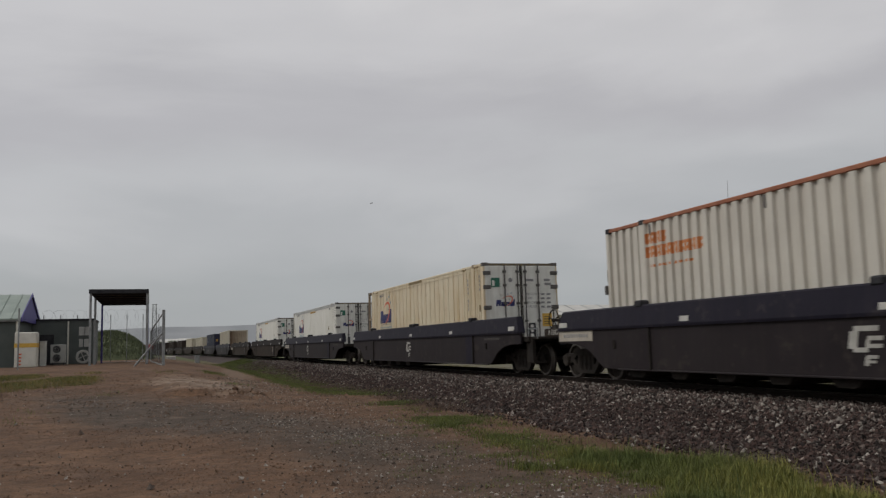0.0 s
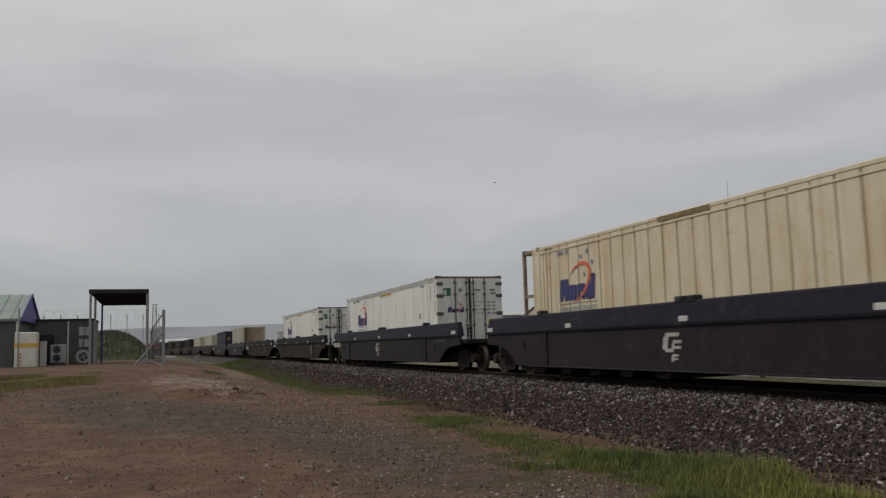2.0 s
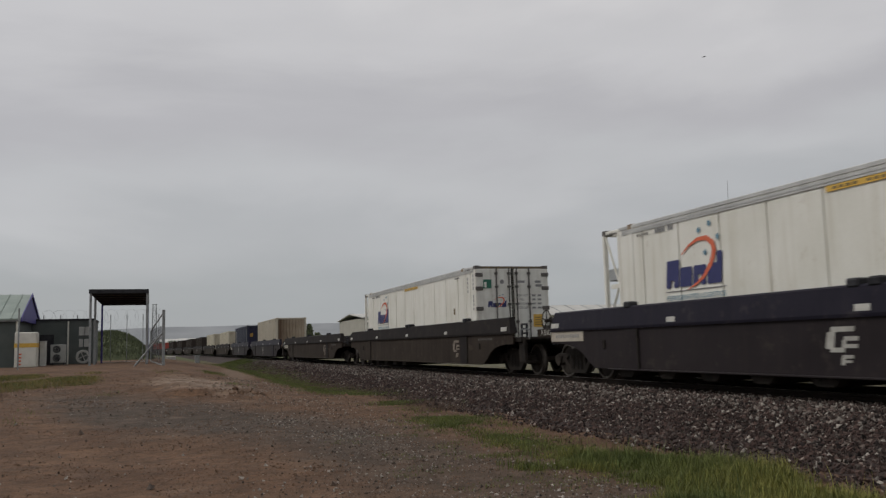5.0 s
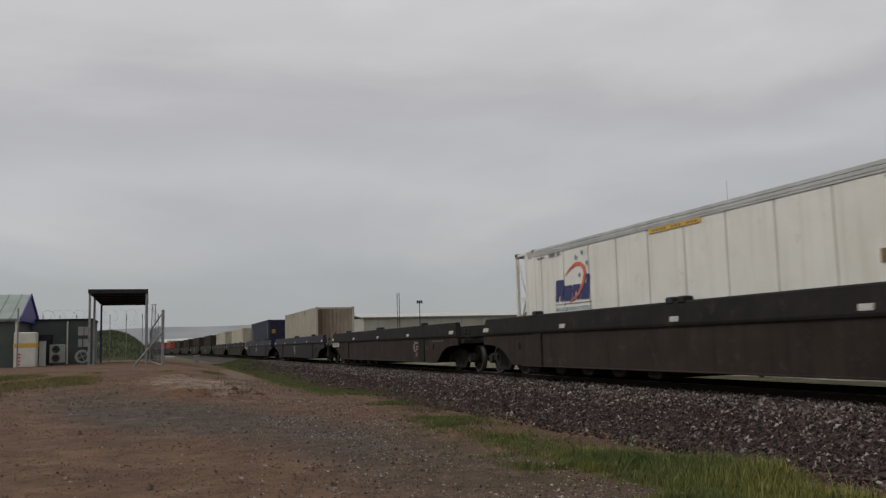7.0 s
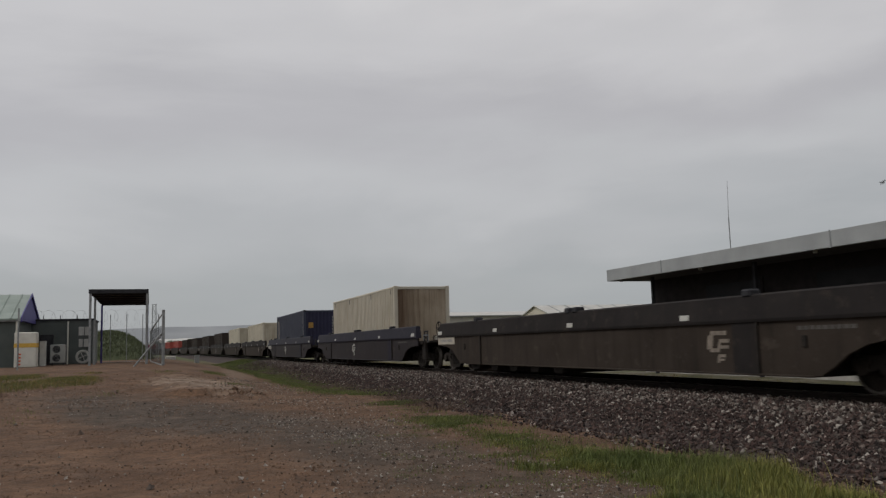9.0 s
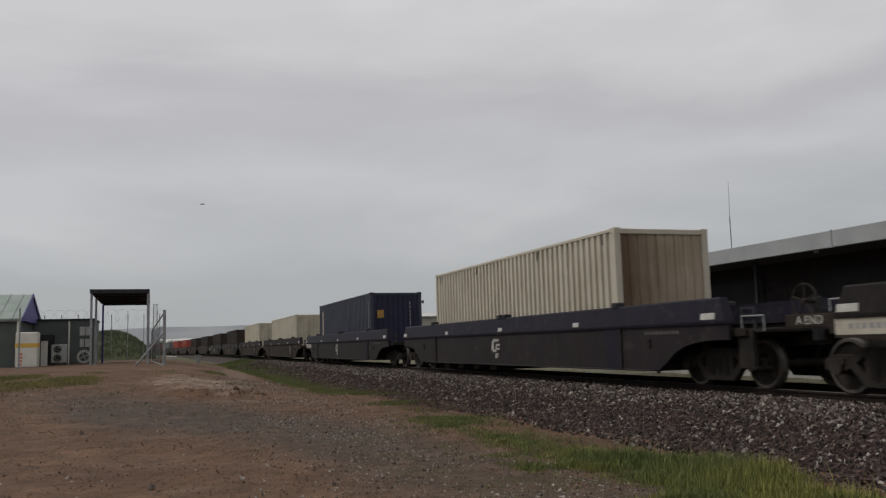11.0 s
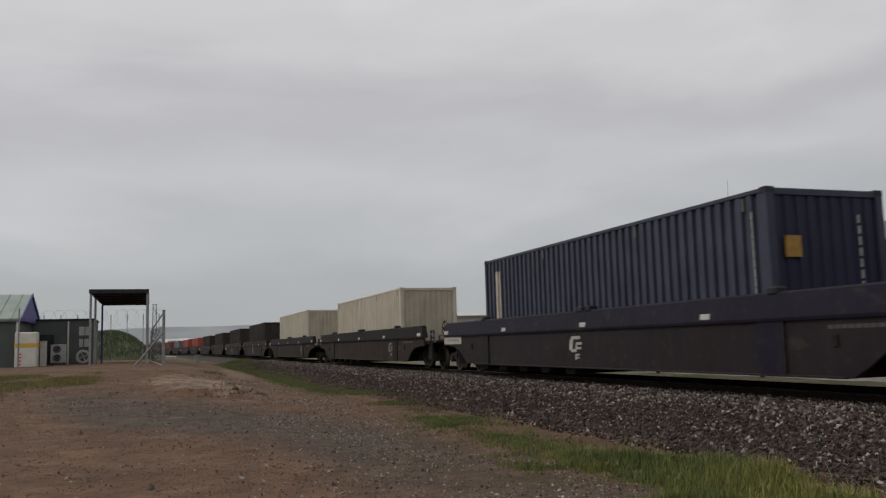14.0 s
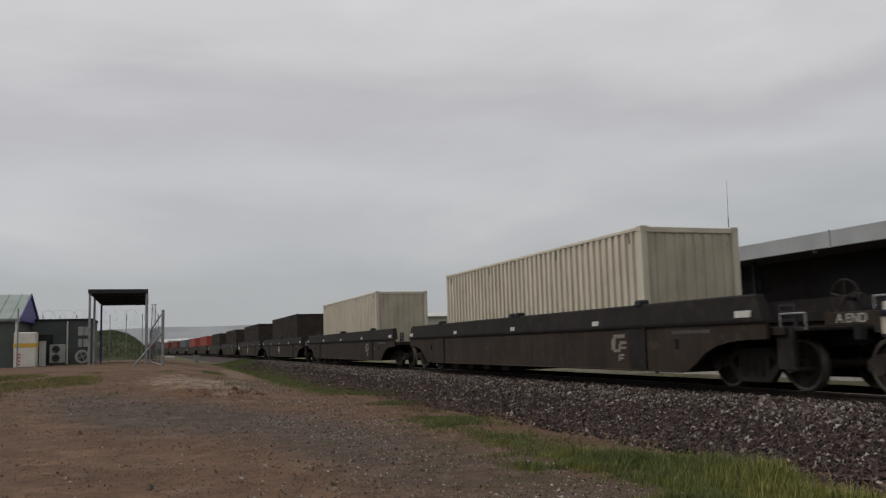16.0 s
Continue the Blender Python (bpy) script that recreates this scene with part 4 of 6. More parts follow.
def side_word(c, W, y_left, z, k):
    """The mark on the near side, reading from the rear of the wagon to its front."""
    word, arc, stars = word_mark(k)
    items = [(bm, M_MARK_BLUE, "side_word_block", 0.004) for bm in word] + [(arc, M_MARK_RED, "side_mark_arc", 0.008), (stars, M_STAR, "side_mark_stars", 0.004)]
    for bm, mat, name, off in items:
        bmesh.ops.transform(bm, matrix=pose(-W - off, y_left, z) @ SIDEWAYS, verts=bm.verts[:])
        ob = part(name, bm, mat, c)
        if mat == M_STAR:
            ob["kind"] = "stuff"
    part("mark_rule", boxes((-W - 0.004, -W + 0.01, y_left - 1.8, y_left + 0.02, z - 0.075, z - 0.06)), M_MARK_GREY, c)
    lettering("REFRIGERATED LOGISTICS", c, pose(-W - 0.003, y_left, z - 0.235) @ LEFT_FACE, 0.125, M_STAR, 1.78)


def hazard_stripe(c, W, y0, y1, z, faint):
    bm = bmesh.new()
    n = 5
    for k in range(n):
        a = y0 + (y1 - y0) * k / n
        prism(bm, [(a, z), (a + 0.035, z), (a + 0.07, z + 0.05), (a + 0.035, z + 0.05)], "x", -W - 0.006, -W + 0.006)
    part("hazard_stripe", bm, faint, c, "row of slanted dark warning dashes")


def reefer(label, wall, end_mat, cream, rail_mat, y_word):
    L, W, H = (14.36 / 2, 1.25, 3.0) if cream else (14.4 / 2, 1.25, 2.97)
    if cream:
        grooves = [-6.9, -6.75, -6.6, -6.45, -6.22, -6.11, -6.0, -5.72] + [-5.46 + 0.5 * k for k in range(23)] + [5.74, 5.93, 6.12, 6.28]
    else:
        grooves = [-6.72, -6.32] + [-5.58 + 1.24 * k for k in range(10)] + [6.04]
    c = shell("refrigerated_container", label, 2 * L, 2 * W, H, wall, rail_mat, end_mat, rail_mat, CAST_GREY, post_mat=wall, depth=0.034 if cream else 0.024, groove=True, front="doors", posts=(-6.05, 6.05) if not cream else (-6.33, 6.2), frame_end=0.62, grooves=grooves, post_cast=CAST_RUST)
    door_end(c, L, W, H, end_mat, M_HINGE)
    side_word(c, W, y_word, 1.52, 1.0)
    frame_mat = M_RUST if cream else wall
    # open frame at the rear for the cooling unit
    for s in (-1, 1):
        x0, x1 = (W - 0.09, W) if s > 0 else (-W, -W + 0.09)
        part("frame_post", boxes((x0, x1, L - 0.09, L, 0.05, H - 0.05, 0.01)), frame_mat, c)
        for z in (0.06, H - 0.07):
            part("frame_rail", boxes((x0, x1, L - 0.64, L - 0.08, z - 0.04, z + 0.04, 0.01)), frame_mat, c)
        bm = bmesh.new()
        x = (x0 + x1) / 2
        if cream:
            box(bm, x0, x1, L - 0.64, L - 0.08, 1.72, 1.80)
        else:
            tube(bm, (x, L - 0.07, H - 0.1), (x, L - 0.58, 1.75), 0.028, 6)
            tube(bm, (x, L - 0.10, 0.9), (x, L - 0.58, 1.75), 0.028, 6)
            box(bm, x - 0.02, x + 0.02, L - 0.62, L - 0.25, 1.66, 1.76)
        part("frame_brace", bm, frame_mat if cream else wall, c)
    for y0, y1 in ((-6.75, -6.3), (-5.75, -5.3), (5.35, 5.8), (6.55, 7.0)):
        hazard_stripe(c, W, y0, y1, H - (0.30 if abs(y0) < 6 and not cream else 0.13), M_STRIP if cream else M_HINGE)
    part("frame_crossbar", boxes((-W + 0.1, W - 0.1, L - 0.1, L, H - 0.12, H - 0.03, 0.01)), frame_mat, c)
    part("cooling_unit", boxes((-0.95, 0.95, L - 0.6, L - 0.45, 0.3, 1.2, 0.03)), M_SLATE, c, "dark refrigeration unit")
    for z0, z1 in ((H - 0.20, H - 0.165),) if cream else ((H - 0.20, H - 0.165), (H - 0.155, H - 0.105)):
        part("upper_rail_trim", boxes((-W - 0.006, -W + 0.004, -L + 0.2, L - 0.85, z0, z1)), rail_mat, c)
    bm = boxes((-W - 0.008, -W, -1.0 if cream else -1.17, 0.66 if cream else 0.54, H - 0.13 if cream else H - 0.30, H - 0.04 if cream else H - 0.21))
    strip_ = part("warning_strip", bm, M_STRIP if cream else M_YELLOW, c, "amber warning strip with worn lettering")
    if not cream:
        part("strip_bars", boxes(*[(-W - 0.011, -W - 0.008, -1.08 + 0.128 * k, -1.0 + 0.128 * k, H - 0.275, H - 0.235) for k in range(12) if k not in (3, 7)]), M_STRIP, strip_)
    for y, z in ((-6.86 if cream else -5.2, 1.62),):
        part("side_plate", boxes((-W - 0.008, -W, y - 0.06, y + 0.06, z - 0.10, z + 0.10)), M_STRIP, c)
    bm = bmesh.new()
    for y, z0, count in ((-5.86, 2.5, 8), (-6.86, 2.55, 5)) if cream else ((-6.52, 2.55, 5), (-7.0, 2.62, 9)):
        for k in range(count):
            if k != 4:
                box(bm, -W - 0.005, -W, y - 0.03, y + 0.03, z0 - k * 0.13, z0 + 0.085 - k * 0.13)
    for k in range(7):
        if k != 4:
            box(bm, -W - 0.005, -W, 5.05 - k * 0.09, 5.11 - k * 0.09, 2.66, 2.76)
    part("side_stencil", bm, M_MARK_GREY, c)["kind"] = "stuff"
    return c


CAST_GREY, CAST_CREAM, CAST_DARK, CAST_RUST = casting_mesh(M_HINGE), casting_mesh(M_ISO2), casting_mesh(M_STEELD), casting_mesh(M_RUST)
loads = []  # (container, position along the train, floor height)
FLOOR = 0.345

rail_box = shell("container", "grey-white corrugated freight container with orange top rail", 14.75, 2.44, 3.0, M_GREYW, M_ORANGE_RAIL, M_GREYW, M_GREYW, CAST_DARK, post_mat=M_GREYW, pitch=0.288, posts=(-6.02, 5.93))
def painted(bm, length, pitch, depth, W, y0, y1, z0, z1):
    """A patch of paint that follows the folds of a container's near side wall."""
    span = length - 0.22
    n = round(span / pitch)
    p = span / n
    def inset(y):
        f = ((y + span / 2) / p) % 1.0
        return depth * (smooth_step(0.46, 0.54, f) - smooth_step(0.92, 1.0, f))
    cuts = {y0, y1}
    for k in range(n):
        for q in (0, 0.46, 0.54, 0.92):
            y = -span / 2 + (k + q) * p
            if y0 < y < y1:
                cuts.add(y)
    rows = [[bm.verts.new((-W + 0.009 + inset(y), y, z)) for z in (z0, z1)] for y in sorted(cuts)]
    for a, b in zip(rows, rows[1:]):
        bm.faces.new((a[0], b[0], b[1], a[1]))


def smooth_step(a, b, x):
    return min(1.0, max(0.0, (x - a) / (b - a)))


for count, z in ((4, 2.48), (10, 2.20)):
    for k in range(count):
        bm = bmesh.new()
        y = 5.82 - k * 0.192
        for a, b, lo, hi in ((0, 0.055, 0, 0.225), (0.105, 0.16, 0, 0.225), (0.055, 0.105, 0.16, 0.225), (0.055, 0.105, 0.04, 0.10)):
            painted(bm, 14.75, 0.288, 0.055, 1.22, y - b, y - a, z + lo, z + hi)
        part("word_block", bm, M_ORANGE, rail_box, "orange painted block")
bm = bmesh.new()
for k in range(13):
    painted(bm, 14.75, 0.288, 0.055, 1.22, 5.62 - k * 0.11, 5.68 - k * 0.11, 2.0, 2.05)
part("small_word_bars", bm, M_ORANGE, rail_box)["kind"] = "stuff"
part("door_handle", boxes((-1.27, -1.20, 7.355, 7.435, 1.55, 1.75, 0.01)), M_HINGE, rail_box)
loads.append((rail_box, 9.045))
loads.append((reefer("cream ribbed refrigerated container with weathered white doors", M_CREAM, M_DOORW, True, M_CREAM, 5.03), 23.74 + 7.18))
white = reefer("white smooth-sided refrigerated container with closed white doors", M_WHITE, M_DOORW, False, M_ALU, 4.81)
loads.append((white, 52.66))
loads.append((copy_thing(white, Matrix()), 74.93))
stained = shell("container", "cream corrugated container with a rust-stained brown end", 12.36, 2.438, 3.015, M_ISO2, M_ISO2, M_STAIN, M_ISO2, CAST_CREAM)
loads.append((stained, 118.42))
navy = shell("container", "dark navy corrugated container with a yellow end placard", 12.45, 2.49, 3.02, M_BLUE, M_BLUE, M_BLUE_END_SHADED, M_BLUE, CAST_DARK)
for k in range(11):
    part("side_bar", boxes((-1.249, -1.235, -5.84, -5.82, 0.9 + k * 0.16, 1.04 + k * 0.16)), M_LOGO, navy)
part("yellow_placard", boxes((-0.92, -0.61, -6.245, -6.19, 1.84, 2.2)), M_PLACARD, navy, "yellow square placard")
bm = bmesh.new()
for k in range(7):
    box(bm, 0.66, 0.68, -6.235, -6.19, 1.30 + k * 0.19, 1.44 + k * 0.19)
part("white_bars", bm, M_PLATE, navy)
bm = bmesh.new()
painted(bm, 12.45, 0.278, 0.055, 1.245, 5.06, 5.50, 0.18, 2.62)
part("pale_strip", bm, M_PANEL, navy, "pale cream painted vertical strip")
loads.append((navy, 134.08 + 6.225))
cream = shell("container", "pale cream corrugated container with a weathered ribbed end, coloured darker for shade", 12.192, 2.438, 2.90, M_ISO, M_ISO, M_ISOEND_SHADED, M_ISO, CAST_CREAM)
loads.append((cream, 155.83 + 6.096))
tall = shell("container", "tall pale cream corrugated container with a ribbed end", 12.192, 2.438, 3.0, M_ISO, M_ISO, M_ISOEND_SHADED, M_ISO, CAST_CREAM)
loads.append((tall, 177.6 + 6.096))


def plain_box(label, mat):
    return shell("container", label, 12.192, 2.438, 2.9, mat, mat, mat, mat, CAST_DARK)


brown = plain_box("dark brown corrugated container", M_BROWN)
red = plain_box("bright red corrugated container", M_RED)
maroon = plain_box("dull maroon corrugated container", M_MAROON)
slate = plain_box("slate grey corrugated container", M_SLATE)
for i, kind in enumerate((brown, None, None, None, red, "red", slate, maroon, None, "slate", None, "red")):
    c = CENTRES[9 + i] + 0.3
    if kind is None:
        kind = copy_thing(brown if i < 8 else maroon, Matrix())
    elif kind in ("red", "slate"):
        kind = copy_thing(red if kind == "red" else slate, Matrix())
    loads.append((kind, c))


# ---- station building beyond the track ----
def station():
    t = thing("station_building", "dark brick station building with a deep flat awning", "building")
    X, Y0, Y1 = 19.0, -6.0, 32.6
    b = part("fascia", boxes((X, X + 0.12, Y0, Y1, 4.00, 4.50, 0.01)), M_FASCIA, t, "grey sheet-steel awning fascia")
    for y in (28.4, 19.6, 10.6):
        part("fascia_joint", boxes((X - 0.012, X, y - 0.03, y + 0.03, 3.98, 4.52)), M_GALV, b)
    part("end_fascia", boxes((X + 0.12, X + 9.0, Y1 - 0.12, Y1, 4.00, 4.50)), M_FASCIA, t)
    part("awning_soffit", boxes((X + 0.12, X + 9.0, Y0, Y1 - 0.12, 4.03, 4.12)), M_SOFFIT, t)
    part("roof", boxes((X + 0.12, X + 9.0, Y0, Y1 - 0.12, 4.36, 4.44)), M_FASCIA, t)
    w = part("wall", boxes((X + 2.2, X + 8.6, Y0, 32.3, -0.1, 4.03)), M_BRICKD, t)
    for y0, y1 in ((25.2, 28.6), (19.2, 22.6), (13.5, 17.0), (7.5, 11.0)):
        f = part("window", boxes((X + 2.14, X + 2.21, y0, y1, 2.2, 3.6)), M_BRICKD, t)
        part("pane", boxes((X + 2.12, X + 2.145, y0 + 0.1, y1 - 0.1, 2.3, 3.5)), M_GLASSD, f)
    for y in (30.6, 24.2, 17.8, 11.4):
        part("awning_column", boxes((X + 1.0, X + 1.12, y, y + 0.12, -0.1, 4.04)), M_STEELD, t)
    for y in (32.0, 26.4, 20.6, 15.0):
        bm = bmesh.new()
        tube(bm, (X + 0.35, y, 3.94), (X + 0.35, y, 4.04), 0.07, 10)
        part("soffit_lamp", bm, M_PLATE, t)
    part("plinth", boxes((X + 1.6, X + 2.2, Y0, 32.4, -0.1, 0.32)), M_CONC, t, "low concrete plinth")
    bm = bmesh.new()
    tube(bm, (20.0, 25.4, 4.4), (20.0, 25.4, 5.8), 0.022, 6)
    tube(bm, (20.0, 25.4, 5.8), (20.0, 25.35, 7.15), 0.012, 6, 0.006)
    mast = part("whip_antenna", bm, M_GALV)
    tagged(mast, "thin whip antenna standing on the awning roof", "antenna")


station()


# ---- sheds, bunker and masts in the distance ----
def far_shed():
    t = thing("long_shed", "long pale shed with a low white roof", "shed")
    x0, x1, y = 36.5, 74.0, 150.0
    part("wall", boxes((x0 + 0.4, x1, y + 0.4, y + 22, 0, 6.5)), M_SHEDW, t)
    bm = bmesh.new()
    prism(bm, [(y, 6.45), (y + 11.2, 7.5), (y + 22.4, 6.45), (y + 22.4, 6.6), (y + 11.2, 7.68), (y, 6.62)], "x", x0, x1)
    part("roof", bm, M_SHEDR, t)
    part("gutter", boxes((x0, x1, y - 0.15, y, 6.42, 6.58)), M_GALV, t)
    for k in range(9):
        part("wall_seam", boxes((x0 + 3 + k * 4.1, x0 + 3.12 + k * 4.1, y + 0.33, y + 0.4, 0, 6.42)), M_GALV, t)
    # cream gabled shed
    t = thing("gabled_shed", "cream shed with a pale ribbed gable roof", "shed")
    bm = bmesh.new()
    prism(bm, [(128, 0), (128, 5.7), (134, 7.4), (140, 5.7), (140, 0)], "x", 63.6, 94)
    part("wall", bm, M_TARP, t)
    for side in (-1, 1):
        bm = bmesh.new()
        e = 134 + side * 6.5
        prism(bm, [(e, 5.6), (134, 7.46), (134, 7.6), (e, 5.74)], "x", 63.3, 94.3)
        roof = part("roof_slope", bm, M_SHEDR, t)
        for k in range(9):
            bm = bmesh.new()
            x = 66 + k * 3.2
            prism(bm, [(e, 5.74), (134, 7.6), (134, 7.66), (e, 5.80)], "x", x, x + 0.15)
            part("roof_seam", bm, M_GALV, roof)
    # lattice mast and flood-light mast
    bm = bmesh.new()
    for dx in (-0.22, 0.22):
        tube(bm, (43.1 + dx, 149, 0), (43.1 + dx, 149, 11.05), 0.045, 5)
    for k in range(14):
        s = 1 if k % 2 else -1
        tube(bm, (43.1 - 0.22 * s, 149, 0.6 + k * 0.74), (43.1 + 0.22 * s, 149, 1.34 + k * 0.74), 0.03, 5)
    tagged(part("lattice_mast", bm, M_STEELD), "slim grey lattice radio mast", "mast")
    t = thing("floodlight_mast", "steel mast with a floodlight cluster", "mast")
    bm = bmesh.new()
    tube(bm, (47.2, 149, 0), (47.2, 149, 9.2), 0.09, 8, 0.06)
    part("pole", bm, M_STEELD, t)
    for dx in (-0.4, 0.0, 0.4):
        part("floodlight", boxes((47.2 + dx - 0.13, 47.2 + dx + 0.13, 148.8, 149.1, 8.95, 9.5)), M_STEELD, t)


far_shed()


def clump_tree(name, label, x, y, h, w, seed, category="tree"):
    rnd = random.Random(seed)
    z = ground_z(x, y)
    t = thing(name, label, category)
    bm = bmesh.new()
    tube(bm, (x, y, z - 0.1), (x, y, z + h * 0.75), 0.05 * h * 0.5, 7, 0.02)
    for k in range(5):
        a = rnd.uniform(0, math.tau)
        tube(bm, (x, y, z + h * (0.2 + 0.1 * k)), (x + w * 0.3 * math.cos(a), y + w * 0.3 * math.sin(a), z + h * (0.4 + 0.1 * k)), 0.03 * h * 0.4, 5, 0.01)
    part("trunk", bm, M_BARK, t)
    verts, faces = [], []
    for k in range(900):
        f = rnd.random()
        rad = w * 0.5 * (1 - 0.65 * abs(f - 0.35) / 0.65) * math.sqrt(rnd.random()) * rnd.uniform(0.7, 1.15)
        a = rnd.uniform(0, math.tau)
        c = Vector((x + rad * math.cos(a), y + rad * math.sin(a), z + h * (0.08 + 0.92 * f)))
        u = Vector((rnd.gauss(0, 1), rnd.gauss(0, 1), rnd.gauss(0, 1))).normalized()
        v = u.orthogonal().normalized()
        s = h * rnd.uniform(0.03, 0.06)
        i = len(verts)
        verts += [tuple(c + s * u), tuple(c + s * 0.6 * v), tuple(c - s * u), tuple(c - s * 0.6 * v)]
        faces.append((i, i + 1, i + 2, i + 3))
    crown = new("crown", from_arrays("crown", verts, faces, M_SHRUB))
    crown.parent = t


for k, (x, y, h, w) in enumerate(((31.8, 190, 6.2, 2.2), (33.9, 190, 6.4, 2.3), (36, 192, 4.5, 3.5), (15, 318, 5.2, 11), (8, 320, 4.8, 12), (2, 322, 4.6, 12), (22, 318, 5.0, 12))):
    clump_tree("tree", "dark green conifer among sheds" if h > 6 and k < 2 else "low distant dark green tree", x, y, h, w, 20 + k)


def silo(x, y, r, h):
    t = thing("silo", "white round steel silo with a low conical top", "silo")
    bm = bmesh.new()
    tube(bm, (x, y, 0), (x, y, h), r, 20)
    part("body", bm, M_SHEDR, t)
    bm = bmesh.new()
    tube(bm, (x, y, h), (x, y, h + r * 0.45), r + 0.1, 20, 0.25)
    part("cone", bm, M_GALV, t)
    bm = bmesh.new()
    for z in (h * 0.35, h * 0.7):
        tube(bm, (x, y, z), (x, y, z + 0.12), r + 0.05, 20)
    part("band", bm, M_GALV, t)


silo(29.2, 200, 1.25, 5.2)
silo(35.2, 204, 1.35, 6.6)


def far_hall(x0, x1, y, z, label):
    t = thing("warehouse", label, "warehouse")
    part("wall", boxes((x0, x1, y, y + 25, 0, z)), M_SHEDW, t)
    bm = bmesh.new()
    prism(bm, [(y - 0.5, z), (y + 12, z + 1.5), (y + 25.5, z), (y + 25.5, z + 0.2), (y + 12, z + 1.7), (y - 0.5, z + 0.2)], "x", x0 - 0.5, x1 + 0.5)
    part("roof", bm, M_SHEDR, t)


far_hall(3.6, 10.5, 330, 4.4, "distant warehouse with a white roof")
far_hall(11.3, 17, 345, 4.7, "distant pale warehouse with a white roof")


def hills():
    rnd = random.Random(4)
    xs = [-3200 + 80 * k for k in range(100)]
    verts, faces = [], []
    for x in xs:
        h = 84 + 9 * noise.noise((x * 0.0011, 0.3, 0)) + 4 * noise.noise((x * 0.006, 1.3, 0)) + 0.006 * max(0, x)
        verts += [(x, 3000, -20), (x, 3000, h * 0.55), (x, 3200, h), (x, 3600, h * 0.8)]
    for i in range(len(xs) - 1):
        for j in range(3):
            faces.append((i * 4 + j, i * 4 + 4 + j, i * 4 + 5 + j, i * 4 + 1 + j))
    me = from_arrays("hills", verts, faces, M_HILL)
    tagged(new("backdrop_hills", me), "low hills in painted blue-grey haze under the overcast", "hills", kind="structure")


hills()


# ---- yard at the end of the lane ----
def gabled_shed():
    t = thing("green_shed", "dark green shed with a pale green gabled roof", "shed")
    x1, y0, y1 = -7.72, 57.0, 66.0
    part("wall", boxes((-16, x1, y0, y1, 0.5, 3.66)), M_GREENWALL_HAZY, t)
    bm = bmesh.new()
    prism(bm, [(-16.4, 3.55), (x1 + 0.25, 3.55), (x1 + 0.25, 3.66), (-16.4, 3.66)], "y", y0 - 0.25, y0 - 0.1)
    part("gutter", bm, M_GALV, t)
    bm = bmesh.new()
    prism(bm, [(y0 - 0.3, 3.62), (61.5, 5.35), (y1 + 0.3, 3.62), (y1 + 0.3, 3.72), (61.5, 5.47), (y0 - 0.3, 3.72)], "x", -16.4, x1 + 0.28)
    roof = part("roof", bm, M_GREENROOF, t, "pale green ribbed steel roof")
    for k in range(8):
        bm = bmesh.new()
        x = x1 - 0.3 - k * 0.75
        prism(bm, [(y0 - 0.3, 3.72), (61.5, 5.47), (61.5, 5.51), (y0 - 0.3, 3.76)], "x", x, x + 0.05)
        part("roof_rib", bm, M_GREENROOF, roof)
    bm = bmesh.new()
    prism(bm, [(y0 - 0.3, 3.5), (61.5, 5.35), (y1 + 0.3, 3.5), (y1 + 0.3, 3.78), (61.5, 5.54), (y0 - 0.3, 3.78)], "x", x1 + 0.28, x1 + 0.34)
    part("barge_board", bm, M_TRIMBLUE, t, "deep blue barge board")
    bm = bmesh.new()
    prism(bm, [(y0, 3.6), (61.5, 5.3), (y1, 3.6)], "x", x1 - 0.1, x1 + 0.26)
    part("gable", bm, M_TRIMBLUE, t)
    bm = bmesh.new()
    tube(bm, (x1 + 0.05, y0 - 0.1, 0.6), (x1 + 0.05, y0 - 0.1, 3.6), 0.06, 8)
    part("downpipe", bm, M_WHITEP, t)
    part("corner_trim", boxes((x1, x1 + 0.03, y0, y0 + 0.12, 0.5, 3.6)), M_GREENWALL_HAZY, t)


gabled_shed()


def low_building():
    t = thing("low_building", "low dark green flat-roofed site building", "building")
    part("wall", boxes((-9.5, -3.82, 64.0, 70.0, 0.5, 3.8)), M_GREENWALL_HAZY, t)
    part("roof_edge", boxes((-9.6, -3.75, 63.9, 70.1, 3.8, 3.92)), M_STEELD, t)
    bm = bmesh.new()
    tube(bm, (-5.4, 63.92, 0.7), (-5.4, 63.92, 3.75), 0.055, 8)
    part("downpipe", bm, M_WHITEP, t, "white downpipe")
    for x0, x1, z0, z1 in ((-4.72, -4.36, 2.75, 3.35), (-4.32, -4.05, 2.75, 3.35), (-4.7, -4.45, 1.95, 2.5), (-4.38, -4.08, 1.95, 2.5)):
        part("notice_board", boxes((x0, x1, 63.93, 63.99, z0, z1)), M_ACGREY, t, "pale notice board")
    part("door", boxes((-7.2, -6.3, 63.95, 63.99, 0.8, 2.85)), M_STEELD, t)


low_building()


